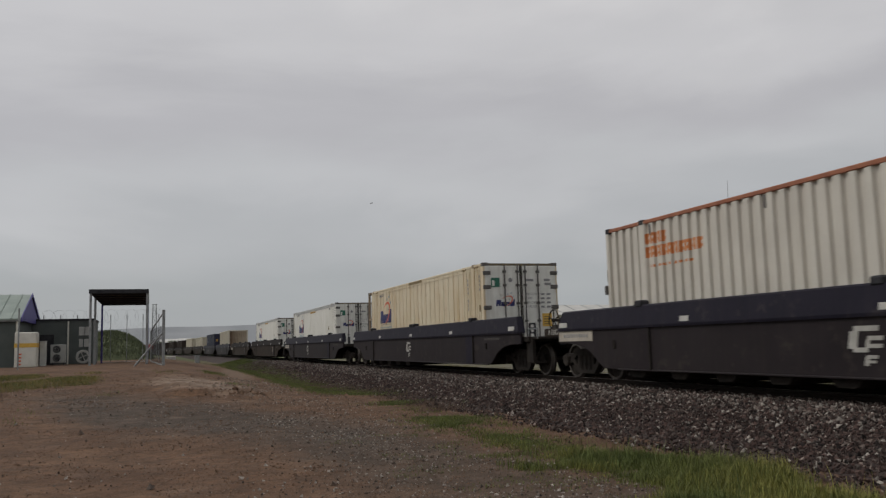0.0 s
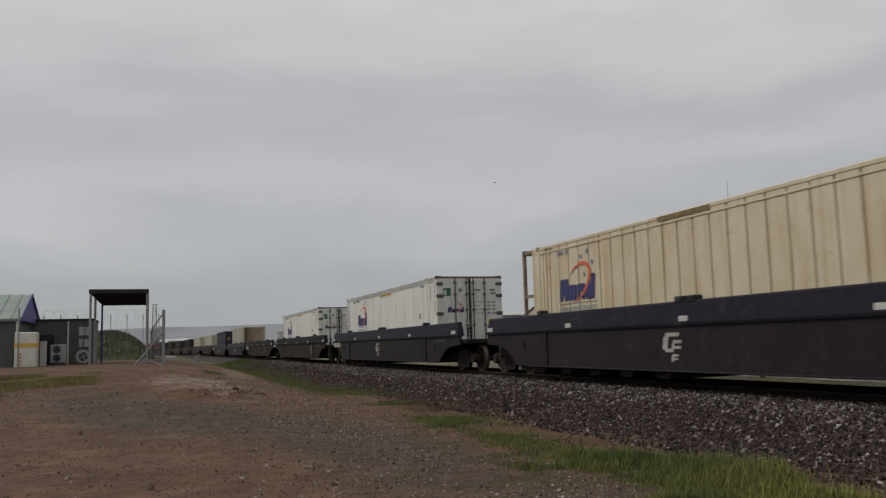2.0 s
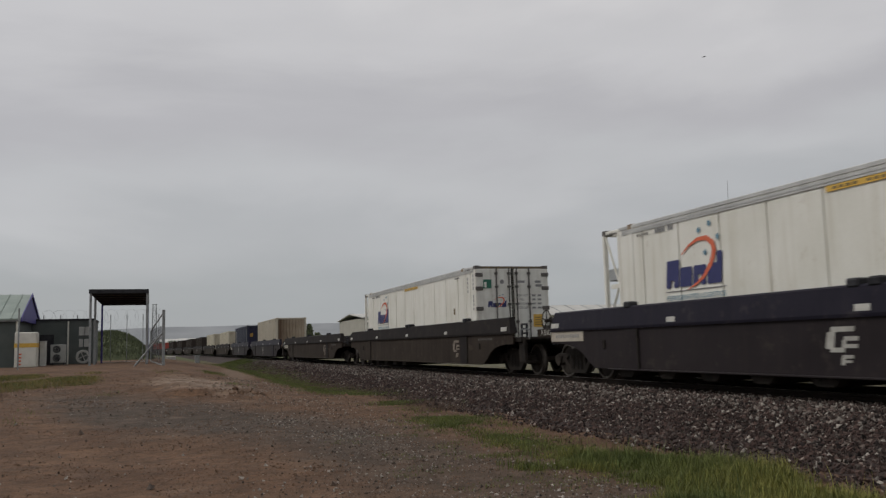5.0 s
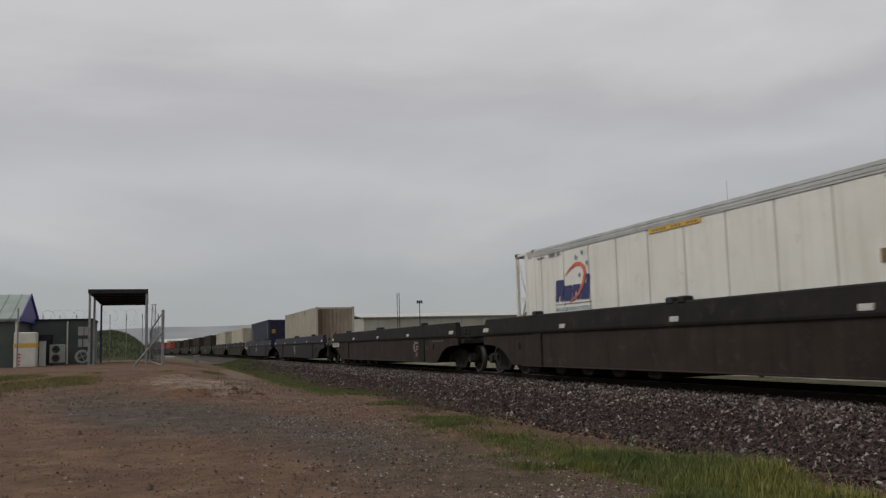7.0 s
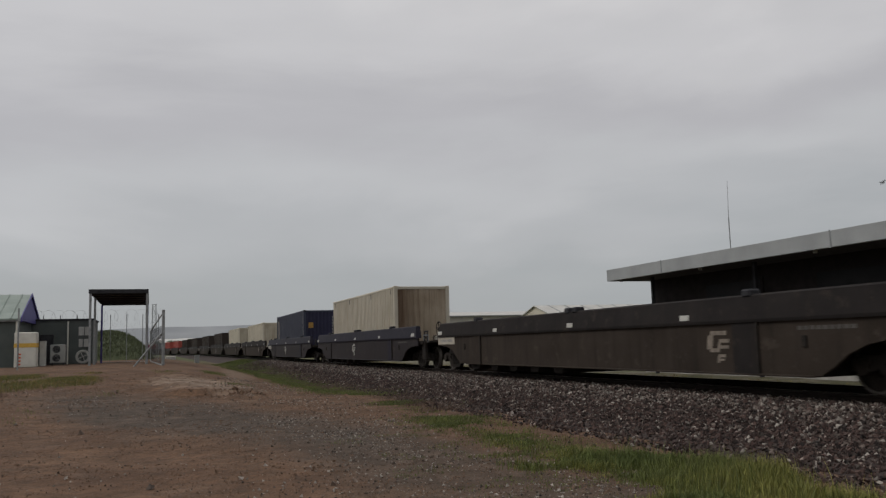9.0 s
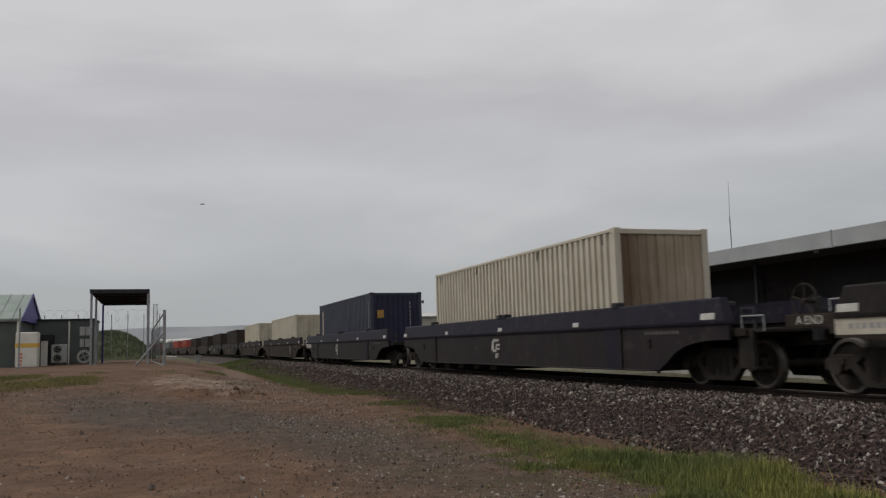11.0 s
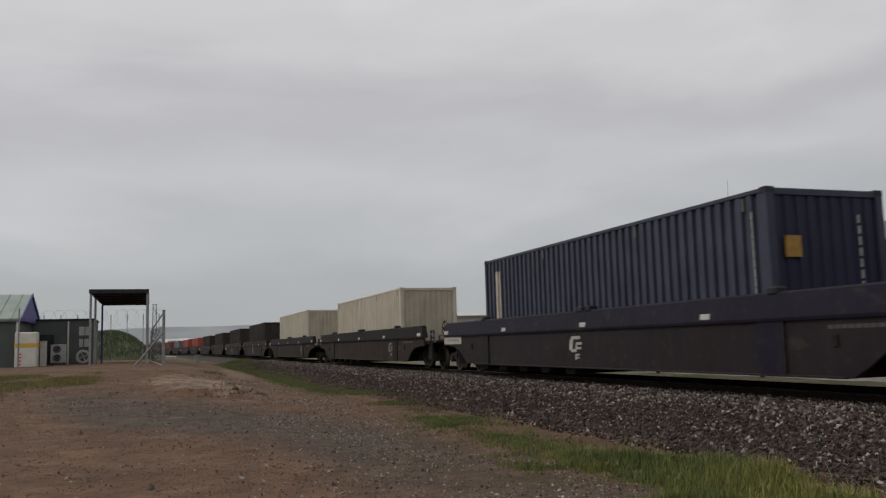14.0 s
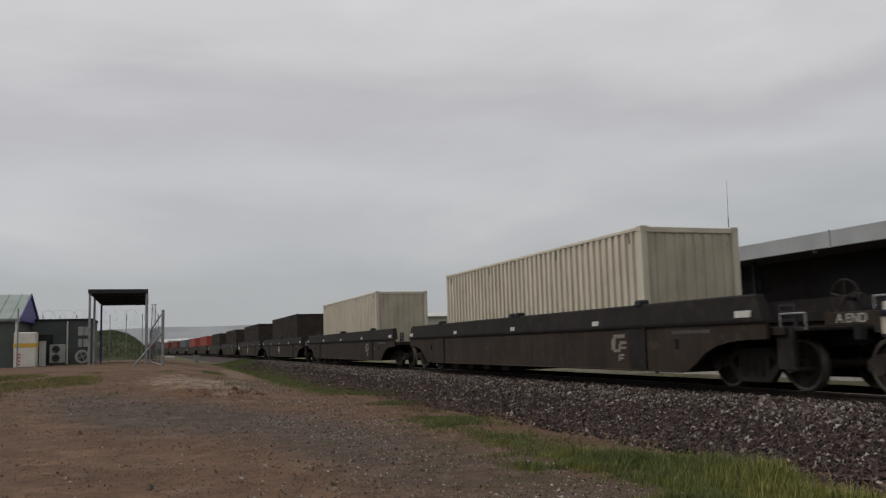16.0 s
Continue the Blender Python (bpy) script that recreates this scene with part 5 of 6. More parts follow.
def tank():
    t = thing("water_tank", "white cube tank with a yellow band", "tank")
    part("body", boxes((-7.66, -6.46, 56.0, 57.2, 0.76, 2.86, 0.05)), M_WHITEP, t)
    part("band", boxes((-7.675, -6.445, 55.985, 57.215, 1.95, 2.2)), M_YELLOW, t, "yellow band")
    for k in range(4):
        bm = bmesh.new()
        prism(bm, [(-7.46 + 0.02 * k, 0.9 + 0.2 * k), (-7.32 + 0.02 * k, 0.9 + 0.2 * k), (-7.26, 1.0 + 0.2 * k), (-7.4, 1.0 + 0.2 * k)], "y", 55.97, 55.99)
        part("hazard_mark", bm, M_MARK_RED, t)
    b = thing("side_box", "pale grey cabinet beside the tank", "cabinet")
    part("body", boxes((-6.42, -6.08, 57.2, 57.8, 0.76, 2.3, 0.03)), M_ACGREY, b)
    part("lid", boxes((-6.44, -6.06, 57.18, 57.82, 2.3, 2.34)), M_GALV, b)


tank()


def ac_unit():
    t = thing("air_conditioner", "beige outdoor air conditioner with two fans", "air conditioner")
    part("body", boxes((-6.27, -5.33, 61.6, 62.0, 0.92, 2.14, 0.03)), M_ACGREY, t)
    for z in (1.25, 1.82):
        bm = bmesh.new()
        tube(bm, (-5.88, 61.57, z), (-5.88, 61.62, z), 0.25, 20)
        f = part("fan_recess", bm, M_STEELD, t)
        bm = bmesh.new()
        for r in (0.1, 0.18, 0.25):
            for k in range(16):
                a, b = k * math.tau / 16, (k + 1) * math.tau / 16
                tube(bm, (-5.88 + r * math.cos(a), 61.56, z + r * math.sin(a)), (-5.88 + r * math.cos(b), 61.56, z + r * math.sin(b)), 0.008, 4)
        part("fan_grille", bm, M_ACGREY, f)
    for x in (-6.15, -5.5):
        part("foot", boxes((x, x + 0.08, 61.6, 62.0, 0.74, 0.93)), M_STEELD, t)


ac_unit()


def hose_reel():
    t = thing("hose_reel", "round white hose reel on a stand", "hose reel")
    bm = bmesh.new()
    for r, rad in ((0.42, 0.05), (0.34, 0.04)):
        for k in range(20):
            a, b = k * math.tau / 20, (k + 1) * math.tau / 20
            tube(bm, (-4.33 + r * math.cos(a), 62.6, 1.28 + r * math.sin(a)), (-4.33 + r * math.cos(b), 62.6, 1.28 + r * math.sin(b)), rad, 6)
    for k in range(4):
        a = k * math.pi / 2 + 0.4
        tube(bm, (-4.33, 62.6, 1.28), (-4.33 + 0.36 * math.cos(a), 62.6, 1.28 + 0.36 * math.sin(a)), 0.025, 5)
    part("reel", bm, M_ACGREY, t)
    bm = bmesh.new()
    tube(bm, (-4.33, 62.65, 0.7), (-4.33, 62.65, 1.3), 0.05, 6)
    box(bm, -4.6, -4.06, 62.4, 62.9, 0.72, 0.8)
    part("stand", bm, M_STEELD, t)


hose_reel()


def canopy():
    t = thing("gate_canopy", "dark steel drive-through gate canopy on slim posts", "canopy")
    x0, x1, y0, y1 = -3.42, -0.12, 53.0, 66.0
    part("roof", boxes((x0, x1, y0, y1, 5.0, 5.18, 0.02)), M_STEELD, t)
    for k in range(6):
        y = y0 + 0.6 + k * 2.4
        part("purlin", boxes((x0 + 0.1, x1 - 0.1, y, y + 0.1, 4.9, 5.0)), M_STEELD, t)
    part("front_beam", boxes((x0, x1, y0 - 0.03, y0 + 0.06, 4.96, 5.2)), M_STEELD, t)
    for x, mats in ((x0 + 0.03, (M_GALV, M_GALV, M_TRIMBLUE)), (x1 - 0.15, (M_GALV, M_GALV, M_TRIMBLUE))):
        for y, mt in zip((y0 + 0.1, y0 + 4.6, y1 - 0.3), mats):
            part("post", boxes((x, x + 0.13, y, y + 0.13, 0.55, 4.96, 0.01)), mt, t)
    part("threshold", boxes((x0 + 0.2, x1, y1 - 0.2, y1 + 0.1, 0.6, 0.82)), M_CONC, t)
    part("side_rail", boxes((x1 - 0.12, x1 - 0.06, y0 + 0.2, y1 - 0.2, 3.55, 3.62)), M_GALV, t)


canopy()


def wire_grid(bm, x0, y0, x1, y1, z0, z1, step, r):
    """Diagonal chain-link wires between two ends of a fence bay."""
    L = math.hypot(x1 - x0, y1 - y0)
    H = z1 - z0
    n = int((L + H) / step)
    for k in range(n):
        for flip in (0, 1):
            a0, a1 = k * step - H, k * step
            b0, b1 = max(0, a0), min(L, a1)
            if b1 <= b0:
                continue
            q0, q1 = z0 + (b0 - a0), z0 + (b1 - a0)
            u0, u1 = (L - b0, L - b1) if flip else (b0, b1)
            p = (x0 + (x1 - x0) * u0 / L, y0 + (y1 - y0) * u0 / L, q0)
            q = (x0 + (x1 - x0) * u1 / L, y0 + (y1 - y0) * u1 / L, q1)
            tube(bm, p, q, r, 3)


def fences():
    # back fence with razor coils
    t = thing("security_fence", "galvanised chain-link security fence with razor-wire coils", "fence")
    y = 68.5
    for k in range(9):
        x = -8.6 + k * 1.15
        bm = bmesh.new()
        tube(bm, (x, y, 0.4), (x, y, 3.95), 0.025, 6)
        tube(bm, (x, y, 3.95), (x, y - 0.25, 4.35), 0.03, 6)
        part("fence_post", bm, M_GALV, t)
    bm = bmesh.new()
    wire_grid(bm, -8.6, y, 0.6, y, 0.7, 3.9, 0.30, 0.0025)
    part("mesh", bm, M_STEELD, t)
    bm = bmesh.new()
    n, turns = 26 * 12, 13
    prev = None
    for k in range(n + 1):
        a = turns * math.tau * k / n
        p = (-8.6 + 9.4 * k / n + 0.28 * math.sin(a), y + 0.1 * math.sin(a), 4.32 + 0.42 * math.cos(a))
        if prev:
            tube(bm, prev, p, 0.008, 3)
        prev = p
    part("razor_coil", bm, M_GALV, t, "looped razor-wire coil")
    bm = bmesh.new()
    tube(bm, (-6.12, 46.0, 0.5), (-6.12, 46.0, 3.8), 0.04, 8)
    tagged(part("fence_post", bm, M_GALV), "single grey steel fence post in the yard", "post")
    # open gate leaf, end post and its brace
    t = thing("fence_gate", "open chain-link gate leaf on a tall braced post", "gate")
    bm = bmesh.new()
    tube(bm, (0.62, 45.0, 0.4), (0.62, 45.0, 3.58), 0.075, 10)
    part("gate_post", bm, M_GALV, t)
    bm = bmesh.new()
    tube(bm, (0.55, 45.0, 2.4), (-0.80, 45.3, 0.72), 0.045, 8)
    part("brace", bm, M_GALV, t)
    bm = bmesh.new()
    c = [(0.58, 45.1, 0.8), (0.58, 45.1, 3.4), (0.02, 56.5, 2.75), (0.02, 56.5, 0.9)]
    for a, b in zip(c, c[1:] + c[:1]):
        tube(bm, a, b, 0.035, 6)
    tube(bm, (0.5, 46.5, 2.35), (0.02, 56.5, 2.0), 0.03, 6)
    part("gate_frame", bm, M_GALV, t)
    bm = bmesh.new()
    wire_grid(bm, 0.56, 45.2, 0.04, 56.4, 0.85, 2.8, 0.30, 0.003)
    part("gate_mesh", bm, M_STEELD, t)
    # far power pylon behind the canopy
    bm = bmesh.new()
    for dx in (-0.6, 0.6):
        tube(bm, (0.8 + dx, 200, 0), (0.8 + dx * 0.55, 200, 12), 0.09, 5)
    for k in range(12):
        s = 1 if k % 2 else -1
        tube(bm, (0.8 - 0.5 * s, 200, k), (0.8 + 0.5 * s, 200, k + 1), 0.06, 5)
        tube(bm, (0.2, 200, k + 1), (1.4, 200, k + 1), 0.05, 5)
    tagged(part("lattice_tower", bm, M_GALV), "pale lattice tower far behind the gate", "tower")
    t = thing("trackside_cabinet", "small pale grey trackside cabinet", "cabinet")
    part("body", boxes((4.3, 4.75, 90, 90.5, -0.1, 0.9, 0.03)), M_GALV, t)
    part("lid", boxes((4.22, 4.83, 89.93, 90.57, 0.9, 0.96, 0.02)), M_GALV, t)
    tagged(part("concrete_slab", boxes((1.5, 2.4, 88, 92, 0.0, 0.95, 0.05)), M_CONC), "pale concrete slab lying beside the lane", "slab")


fences()


def mound():
    """Grassy bank behind the gate."""
    verts, faces = [], []
    n, m = 40, 24
    for j in range(m + 1):
        for i in range(n + 1):
            x, y = -9.5 + 10.2 * i / n, 84 + 20 * j / m
            u, v = (x + 3.9) / (4.3 if x > -3.9 else 6.0), (y - 94) / 10
            h = 3.2 * max(0, 1 - u * u) ** 0.8 * max(0, 1 - v * v) ** 0.5
            verts.append((x, y, 0.4 + h + 0.12 * noise.noise((x * 1.2, y * 1.2, 5)) * (h > 0)))
    for j in range(m):
        for i in range(n):
            a = j * (n + 1) + i
            faces.append((a, a + 1, a + n + 2, a + n + 1))
    me = from_arrays("bank", verts, faces, M_SHRUB)
    me.shade_smooth()
    tagged(new("grass_bank", me), "grassy green earth bank behind the gate", "bank", kind="structure")


mound()


def bank_growth():
    rnd = random.Random(33)
    verts, faces = [], []
    for k in range(9000):
        x, y = rnd.uniform(-9.3, 0.5), rnd.uniform(84.2, 96)
        u, v = (x + 3.9) / (4.3 if x > -3.9 else 6.0), (y - 94) / 10
        h = 3.2 * max(0, 1 - u * u) ** 0.8 * max(0, 1 - v * v) ** 0.5
        c = Vector((x, y, 0.4 + h + 0.12 * noise.noise((x * 1.2, y * 1.2, 5)) * (h > 0)))
        a, t = rnd.uniform(0, math.tau), rnd.uniform(0.10, 0.32)
        w = 0.05
        i = len(verts)
        verts += [(c.x - w * math.cos(a), c.y - w * math.sin(a), c.z - 0.03), (c.x + w * math.cos(a), c.y + w * math.sin(a), c.z - 0.03), (c.x + rnd.gauss(0, 0.08), c.y, c.z + t)]
        faces.append((i, i + 1, i + 2))
    tagged(new("bank_grass", from_arrays("bank_grass", verts, faces, M_SHRUB)), "rough dark green grass on the bank", "grass", kind="stuff")


bank_growth()


# ---- ballast stones, pebbles and grass ----
def patchy(x, y, s=0.9, seed=0):
    return noise.noise((x * s, y * s, 11 + seed))


def rocks(name, spots, mat, label, category, seed):
    """Many small angular stones in one mesh. spots: (x, y, z, size)."""
    rnd = np.random.default_rng(seed)
    b = bmesh.new()
    for q in ((1, 0, 0), (-1, 0, 0), (0, 1, 0), (0, -1, 0), (0, 0, 1), (0, 0, -1)):
        b.verts.new(q)
    bmesh.ops.convex_hull(b, input=b.verts[:])
    b.verts.index_update()
    base = np.array([v.co[:] for v in b.verts])
    tri = np.array([[v.index for v in f.verts] for f in b.faces])
    b.free()
    n, k = len(spots), len(base)
    sp = np.array(spots)
    jit = base[None] * rnd.uniform(0.6, 1.5, (n, k, 1)) + rnd.uniform(-0.35, 0.35, (n, k, 3))
    jit *= rnd.uniform(0.72, 1.2, (n, 1, 3))
    a = rnd.uniform(0, math.tau, n)
    b2 = rnd.uniform(-1.2, 1.2, n)
    ca, sa, cb, sb = np.cos(a)[:, None], np.sin(a)[:, None], np.cos(b2)[:, None], np.sin(b2)[:, None]
    x, y, z = jit[..., 0], jit[..., 1], jit[..., 2]
    y, z = y * cb - z * sb, y * sb + z * cb
    x, y = x * ca - y * sa, x * sa + y * ca
    v = np.stack([x, y, z], -1) * sp[:, None, 3:4] + sp[:, None, :3]
    f = (tri[None] + (np.arange(n) * k)[:, None, None]).reshape(-1, 3)
    me = from_arrays(name, v.reshape(-1, 3).tolist(), f.tolist(), mat)
    return tagged(new(name, me), label, category, kind="stuff")


def bed_z(a):
    for (p, q), (r, s) in zip(BED, BED[1:]):
        if p <= a <= r:
            return RAIL_Z + q + (s - q) * (a - p) / (r - p)
    return -0.2


rnd = random.Random(11)
grey, dark, pale = [], [], []
for k in range(100000):
    y = 4.0 + 70 * rnd.random() ** 1.75
    a = rnd.uniform(-4.5, -0.86)
    if a < -3.1 and rnd.random() < (-3.1 - a) * 0.6:
        continue
    s = rnd.uniform(0.012, 0.037) * (1 + 0.014 * max(0, y - 12))
    z = bed_z(a) if a > -4.0 else max(ground_z(TRACK_X + a, y), 0)
    shoulder = smooth(-2.9, -1.9, a + 0.35 * noise.noise((a, y * 0.7, 2)))
    spot = (TRACK_X + a, y, z + s * rnd.uniform(0.0, 0.55), s)
    q = rnd.random()
    if q < 0.045 + 0.105 * shoulder:
        pale.append(spot)
    elif q < 0.19 + 0.45 * shoulder:
        grey.append(spot)
    else:
        dark.append(spot)
for k in range(16000):
    # between the rails and down the far shoulder
    y = 2.0 + 60 * rnd.random() ** 1.5
    a = rnd.choice((rnd.uniform(-0.68, 0.68), rnd.uniform(0.84, 3.9)))
    s = rnd.uniform(0.014, 0.034) * (1 + 0.014 * max(0, y - 12))
    (grey if rnd.random() < 0.5 else dark).append((TRACK_X + a, y, bed_z(a) + s * rnd.uniform(0.0, 0.5), s))
rocks("ballast_stones", grey, M_STONE, "loose angular grey ballast stones", "stones", 5)
rocks("ballast_stones", dark, M_STONE_DARK, "dark reddish-brown soiled ballast stones", "stones", 7)
rocks("ballast_stones", pale, M_STONE_PALE, "scattered pale ballast stones", "stones", 8)

spots, light = [], []
for k in range(70000):
    y = 5.0 + 30 * rnd.random() ** 1.7
    x = rnd.uniform(-0.17 * y - 2.2, 6.8)
    bias = math.exp(-((x - 3.6) / 1.5) ** 2) + 0.35 * math.exp(-((x - 0.5 + 0.42 * (y - 20)) / 1.6) ** 2)
    if rnd.random() > (0.12 + 0.9 * bias) * (0.55 + 0.9 * max(-0.4, noise.noise((x * 0.8, y * 0.5, 9)))):
        continue
    s = rnd.choice((0.005, 0.007, 0.009, 0.013)) * rnd.uniform(0.7, 1.4) * (1 + 0.02 * y)
    (light if rnd.random() < 0.22 + 0.2 * bias else spots).append((x, y, ground_z(x, y) + s * 0.15, s))
for x, y, s in ((1.89, 9.23, 0.05), (2.15, 9.29, 0.04), (0.0, 10.0, 0.045), (-1.2, 17.0, 0.06)):
    spots.append((x, y, ground_z(x, y) + s * 0.2, s))
for x, y, s in ((4.41, 16.06, 0.05), (4.5, 16.1, 0.035), (1.4, 11.08, 0.03), (-0.94, 11.23, 0.03), (1.0, 10.11, 0.035), (1.07, 10.1, 0.02), (-2.6, 19.5, 0.05)):
    light.append((x, y, ground_z(x, y) + s * 0.2, s))
rocks("yard_pebbles", spots, M_PEBBLE, "scattered small brown and dark pebbles", "pebbles", 6)
rocks("yard_pebbles", light, M_STONE_PALE, "scattered small pale stone chips", "pebbles", 9)
clods = []
for k in range(170):
    x = rnd.uniform(0.2, 3.2)
    y = 25.35 + 0.5 * noise.noise((x * 1.6, 4.0, 2)) + rnd.gauss(0, 0.22)
    s = rnd.uniform(0.015, 0.06) * (0.4 + smooth(1.4, 2.8, x))
    clods.append((x, y, ground_z(x, y) + s * 0.1, s))
crumbs = [(5.55, 25.0, 0.02, 0.13), (5.7, 24.8, 0.0, 0.07)]
for k in range(60000):
    y = 5.0 + 32 * rnd.random() ** 1.6
    x = rnd.uniform(-0.17 * y - 2.2, 6.6)
    if patchy(x, y, 0.5, 40) + 0.6 * patchy(x, y, 2.0, 41) < -0.12:
        continue
    s = rnd.uniform(0.004, 0.011) * (1 + 0.02 * y) * (2.0 if rnd.random() < 0.03 else 1.0)
    crumbs.append((x, y, ground_z(x, y) - s * 0.1, s))
rocks("dirt_crumbs", crumbs, M_CLOD, "loose crumbs of red-brown dirt over the yard", "dirt", 13)
rocks("dirt_clods", clods, M_CLOD, "crumbled brown dirt clods along a washed-out step", "dirt", 12)


def grass(name, tufts, mat, label, seed):
    """Blades of grass, several to a tuft. tufts: (x, y, height, blades, spread)."""
    rnd = random.Random(seed)
    verts, faces = [], []
    for x, y, h, count, spread in tufts:
        for k in range(count):
            bx, by = x + rnd.gauss(0, spread), y + rnd.gauss(0, spread)
            bz = ground_z(bx, by) - 0.01
            if bx > TRACK_X - 4.05:
                bz = max(bz, bed_z(bx - TRACK_X) - 0.01) if bx < TRACK_X else bz
            a = rnd.uniform(0, math.tau)
            hh, w = h * rnd.uniform(0.5, 1.25), rnd.uniform(0.0014, 0.0030) * (1 + by * 0.035)
            lx, ly = math.cos(a), math.sin(a)
            bend = hh * rnd.uniform(0.1, 0.7)
            i = len(verts)
            verts += [(bx - ly * w, by + lx * w, bz), (bx + ly * w, by - lx * w, bz),
                      (bx + lx * bend * 0.35 + ly * w * 0.8, by + ly * bend * 0.35 - lx * w * 0.8, bz + hh * 0.6), (bx + lx * bend * 0.35 - ly * w * 0.8, by + ly * bend * 0.35 + lx * w * 0.8, bz + hh * 0.6),
                      (bx + lx * bend, by + ly * bend, bz + hh)]
            faces += [(i, i + 1, i + 2, i + 3), (i + 3, i + 2, i + 4)]
    tagged(new(name, from_arrays(name, verts, faces, mat)), label, "grass", kind="stuff")


rnd = random.Random(21)
near, strip, dry = [], [], []
CLUMP = [(4.7, 9.9), (5.4, 10.6), (6.0, 9.8), (6.45, 8.6), (6.3, 7.5), (6.1, 6.4), (5.9, 5.2), (4.2, 5.2), (4.25, 6.9), (4.7, 7.5), (4.8, 8.3), (4.5, 9.2)]


def inside(x, y, poly):
    c = False
    for (a, b), (p, q) in zip(poly, poly[1:] + poly[:1]):
        if (b > y) != (q > y) and x < (p - a) * (y - b) / (q - b) + a:
            c = not c
    return c


for k in range(11000):
    # thick clump in the foreground
    x, y = rnd.uniform(3.8, 7.2), rnd.uniform(5.2, 11.2)
    wob = 0.45 * patchy(x, y, 1.3, 4) + 0.25 * patchy(x, y, 4.0, 5)
    if inside(x + wob, y + 0.4 * patchy(x, y, 1.6, 9), CLUMP) and patchy(x, y, 2.2, 2) > -0.35:
        deep = inside(x + wob + 0.35, y + 0.3, CLUMP) and inside(x + wob - 0.35, y, CLUMP)
        near.append((x, y, (0.085 + 0.12 * max(0, patchy(x, y, 0.9)) + 0.06 * smooth(5.0, 6.0, x)) * (1.1 if deep else 0.5), 13 if deep else 6, 0.07))
        if deep and k % 9 == 0:
            near.append((x, y, 0.30, 2, 0.05))
PATH = ((10.5, 4.9), (12, 5.0), (15, 5.4), (17.5, 5.65), (22, 6.3), (24, 6.25), (28, 5.8), (36, 5.75), (50, 6.3), (72, 6.95), (95, 7.6))


def path_x(y):
    for (a, p), (b, q) in zip(PATH, PATH[1:]):
        if a <= y <= b:
            return p + (q - p) * (y - a) / (b - a)
    return 7.6


for k in range(15000):
    # thin growth along the foot of the ballast
    y = 10.5 + 80 * rnd.random() ** 1.3
    x = rnd.gauss(path_x(y) + 0.3 * smooth(35, 60, y), 0.34 + 0.004 * y)
    dense = 0.12 - 0.42 * smooth(23, 27, y) - 0.25 * smooth(18.5, 15, y)
    if patchy(x, y, 0.55, 3) > dense and patchy(x, y, 1.7, 8) > -0.24:
        strip.append((x, y, 0.055 * (1 + 0.010 * y), 11, 0.06 + 0.002 * y))
for cx, cy, rx, ry, q, h in ((5.1, 15.2, 0.16, 0.6, 110, 0.07), (5.2, 13.3, 0.22, 0.7, 190, 0.06), (4.98, 11.5, 0.20, 0.6, 170, 0.075), (4.32, 9.35, 0.13, 0.22, 90, 0.10), (4.15, 8.2, 0.3, 0.25, 60, 0.04), (5.75, 18.6, 0.3, 1.0, 90, 0.05), (5.5, 12.4, 0.3, 0.7, 70, 0.045), (5.5, 10.9, 0.25, 0.5, 60, 0.06)):
    # ragged tufts that link the verge to the clump
    for k in range(q):
        (strip if k % 3 else near).append((rnd.gauss(cx, rx), rnd.gauss(cy, ry), h * rnd.uniform(0.6, 1.3), 9, 0.05))
for k in range(1500):
    # stray tufts in the gravel
    x, y = rnd.uniform(2.6, 5.0), rnd.uniform(5.5, 14)
    if patchy(x, y, 1.1, 14) > 0.22:
        strip.append((x, y, 0.035, 6, 0.06))
for k in range(2600):
    y = rnd.uniform(29.5, 38.5)
    x = rnd.uniform(-8.5, -1.9)
    if patchy(x, y, 0.45, 6) > -0.12 - 0.1 * (x < -4):
        (dry if rnd.random() < 0.62 else strip).append((x, y, 0.10, 12, 0.2))
for cx, cy, q in ((2.63, 37.9, 60), (2.72, 29.7, 18), (-1.3, 26.8, 8), (-2.6, 21.5, 8), (0.6, 36.8, 14)):
    for k in range(q):
        strip.append((rnd.gauss(cx, 0.22), rnd.gauss(cy, 0.7), 0.10, 9, 0.12))
beyond = []
for k in range(2500):
    x, y = rnd.uniform(13.5, 19.0), rnd.uniform(6, 75)
    if patchy(x, y, 0.4, 17) > -0.15:
        beyond.append((x, y, 0.10, 9, 0.2))
deep_green = [q for k, q in enumerate(near) if patchy(q[0], q[1], 0.8, 30) > 0.12 or k % 4 == 0]
near = [q for k, q in enumerate(near) if not (patchy(q[0], q[1], 0.8, 30) > 0.12 or k % 4 == 0)]
grass("foreground_grass", deep_green, M_GRASS_DEEP, "deep green grass clump at the foot of the ballast", 4)
grass("far_verge_grass", beyond, M_DRY, "rough pale grass beyond the track", 5)
grass("foreground_grass", near, M_GRASS, "lush green grass clump at the foot of the ballast", 1)
grass("verge_grass", strip, M_GRASS_DEEP, "thin green grass along the ballast foot and lane", 2)
weeds = []
for k in range(3800):
    # brown dead growth between the verge and the stones
    y = 18 + 55 * rnd.random() ** 1.3
    x = path_x(y) + rnd.uniform(-0.2, 1.0 + 0.012 * y)
    if x < TRACK_X - 2.7 and patchy(x, y, 0.5, 52) > -0.2:
        weeds.append((x, y, 0.07 * (1 + 0.008 * y), 6, 0.12))
for k in range(60):
    weeds.append((rnd.gauss(-4.6, 0.25), rnd.gauss(27.2, 0.35), 0.13, 7, 0.07))
grass("dead_weeds", weeds, M_WEED, "brown dead weeds along the foot of the ballast", 6)
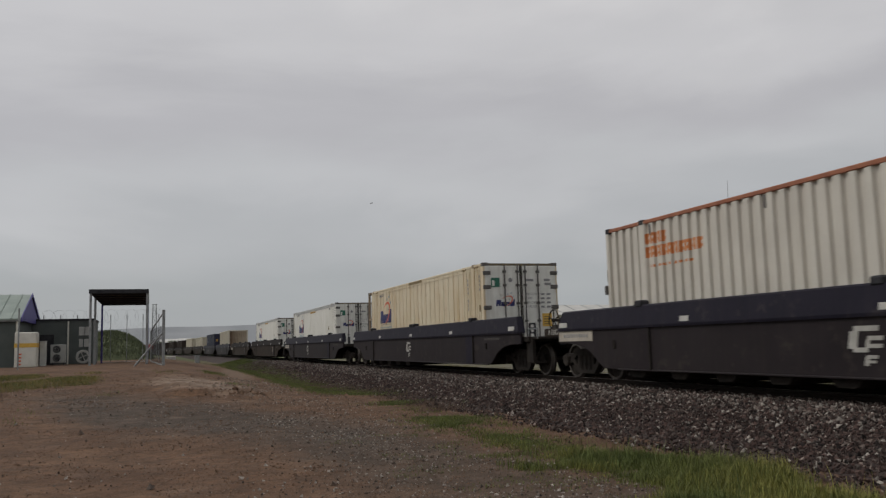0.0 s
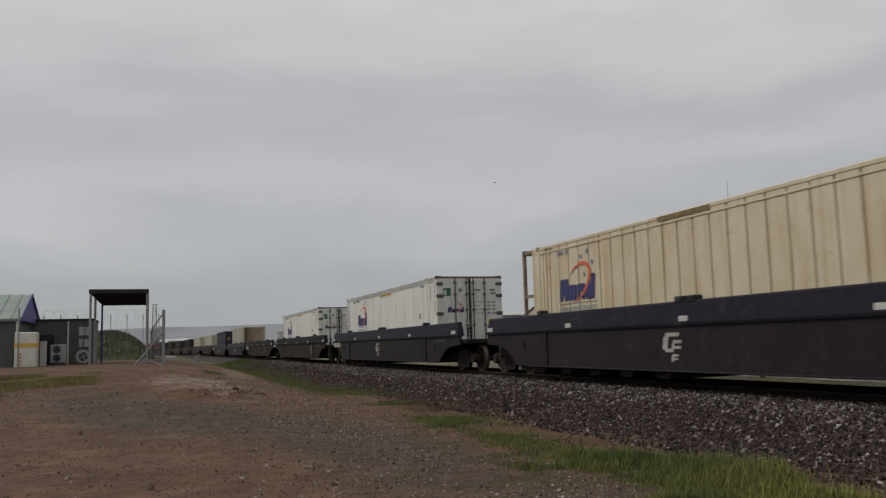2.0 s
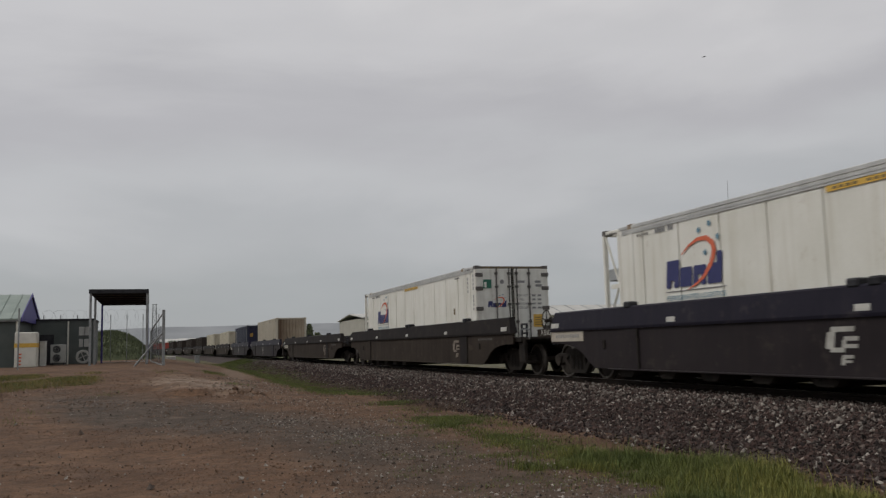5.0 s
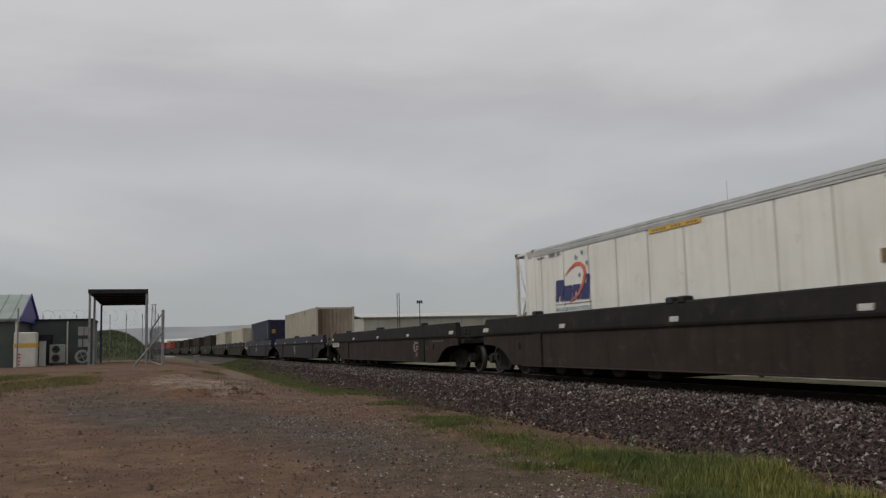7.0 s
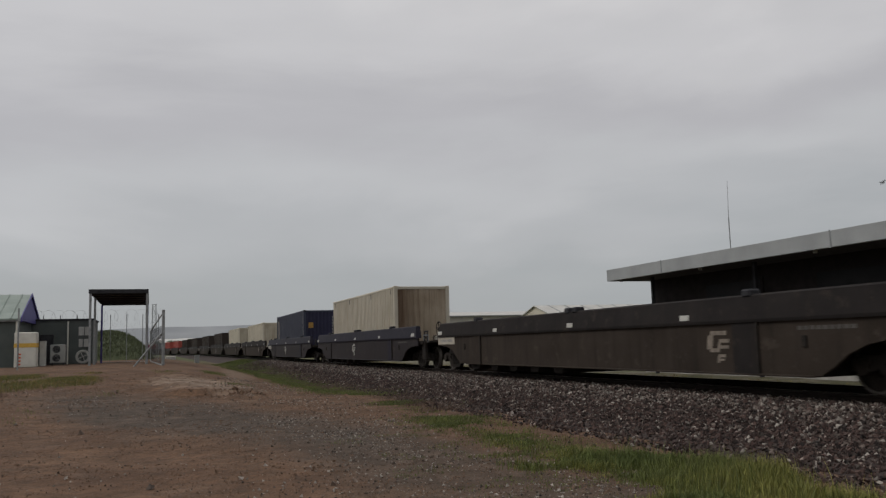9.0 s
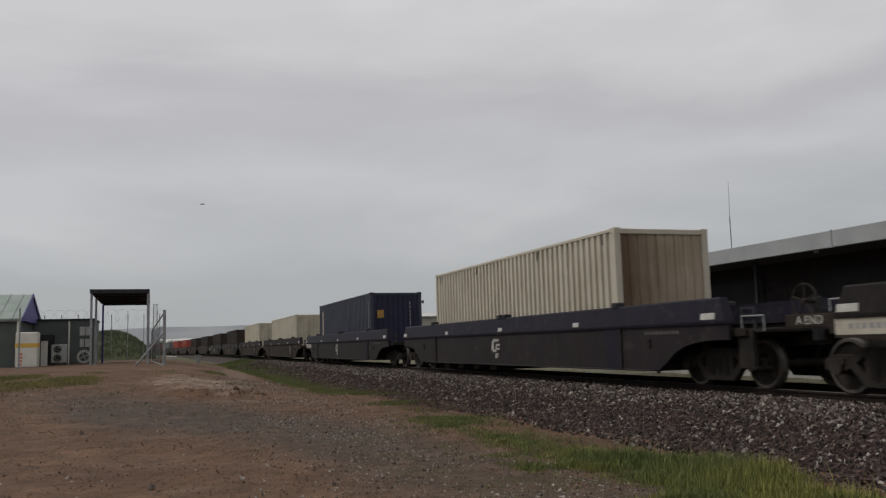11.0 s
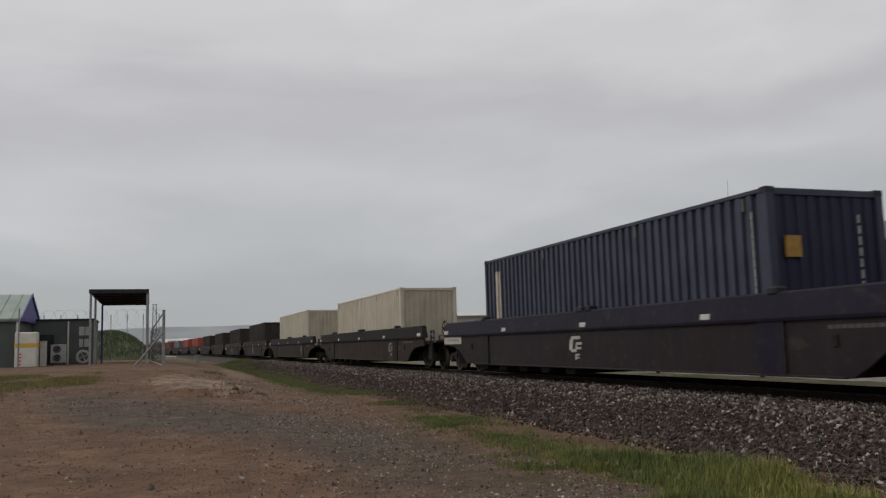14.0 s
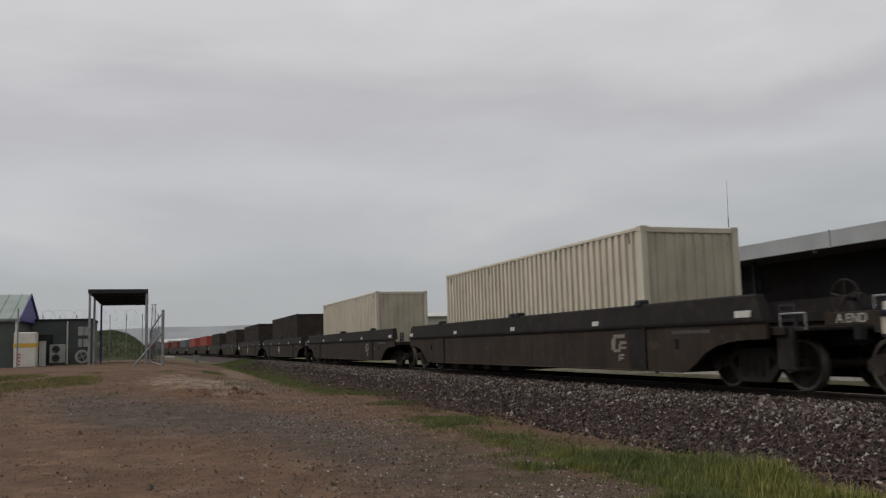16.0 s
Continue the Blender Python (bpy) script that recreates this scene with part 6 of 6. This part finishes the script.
grass("dry_grass", dry, M_DRY, "yellowing dry grass beside the lane", 3)


# ---- birds ----
def bird(span):
    b = thing("bird", "small dark bird in flight", "bird")
    bm = bmesh.new()
    tube(bm, (0, -0.09, 0), (0, 0.05, 0), 0.012, 8, 0.032)
    tube(bm, (0, 0.05, 0), (0, 0.12, 0.01), 0.032, 8, 0.008)
    part("body", bm, M_BIRD, b)
    for s in (-1, 1):
        bm = bmesh.new()
        prism(bm, [(0, -0.03), (0, 0.05), (s * span * 0.5, 0.01), (s * span * 0.45, -0.03)], "z", -0.004, 0.004)
        part("wing", bm, M_BIRD, b)
    return b


# one crosses slowly to the upper right, another darts across to the left
birds = [
    (bird(0.30), [(0, pose(15.19, 59.21, 11.85, 0, 25, -140)), (0.6, pose(17.18, 56.65, 11.31, 0, -20, -140)), (2.0, pose(21.3, 50.3, 11.9, 0, 20, -145)), (3.5, pose(25.18, 43.98, 13.14, 0, -15, -150)),
                  (4.2, pose(26.34, 40.34, 14.87, 0, 15, -150)), (6, pose(30.07, 32.39, 17.49, 0, 0, -150)), (16, pose(52.0, -8.0, 32.0, 0, 0, -150))]),
    (bird(0.46), [(0, pose(150.0, -70.0, 9.0, 0, 0, 60)), (9, pose(30.48, 28.16, 8.01, 0, 20, 65)), (9.2, pose(27.91, 30.60, 8.46, 0, -20, 65)), (10.2, pose(13.6, 38.0, 8.9, 0, 20, 75)), (11.3, pose(-2.96, 41.45, 7.63, 0, -15, 90)),
                  (11.4, pose(-4.91, 41.31, 7.26, 0, 10, 92)), (16, pose(-90.0, 30.0, 12.0, 0, 0, 95))]),
]


# ---- movement ----
def travelled(t):
    return 8.606 * t + 0.0124 * t * t


def motions():
    times = [k * 0.5 for k in range(33)]
    for w, c in zip(wagons, CENTRES):
        rows = [(t, rail_pose(c - travelled(t))) for t in times]
        walk(w, rows)
    for box_, c in loads:
        rows = [(t, rail_pose(c - travelled(t), 0, RAIL_Z + FLOOR)) for t in times]
        walk(box_, rows)
    # wheels roll without slipping: 0.42 m radius
    steps = [k / 15 for k in range(241)]
    for i, w in enumerate(wagons[:12]):
        for bogie in [o for o in w.children if o.name.startswith("bogie")]:
            for ws in [o for o in bogie.children if o.name.startswith("wheelset")]:
                y = ws.matrix_basis.translation.y
                walk(ws, [(t, pose(0, y, 0.42, math.degrees(travelled(t) / 0.42))) for t in steps])
    for b, rows in birds:
        walk(b, rows)


motions()
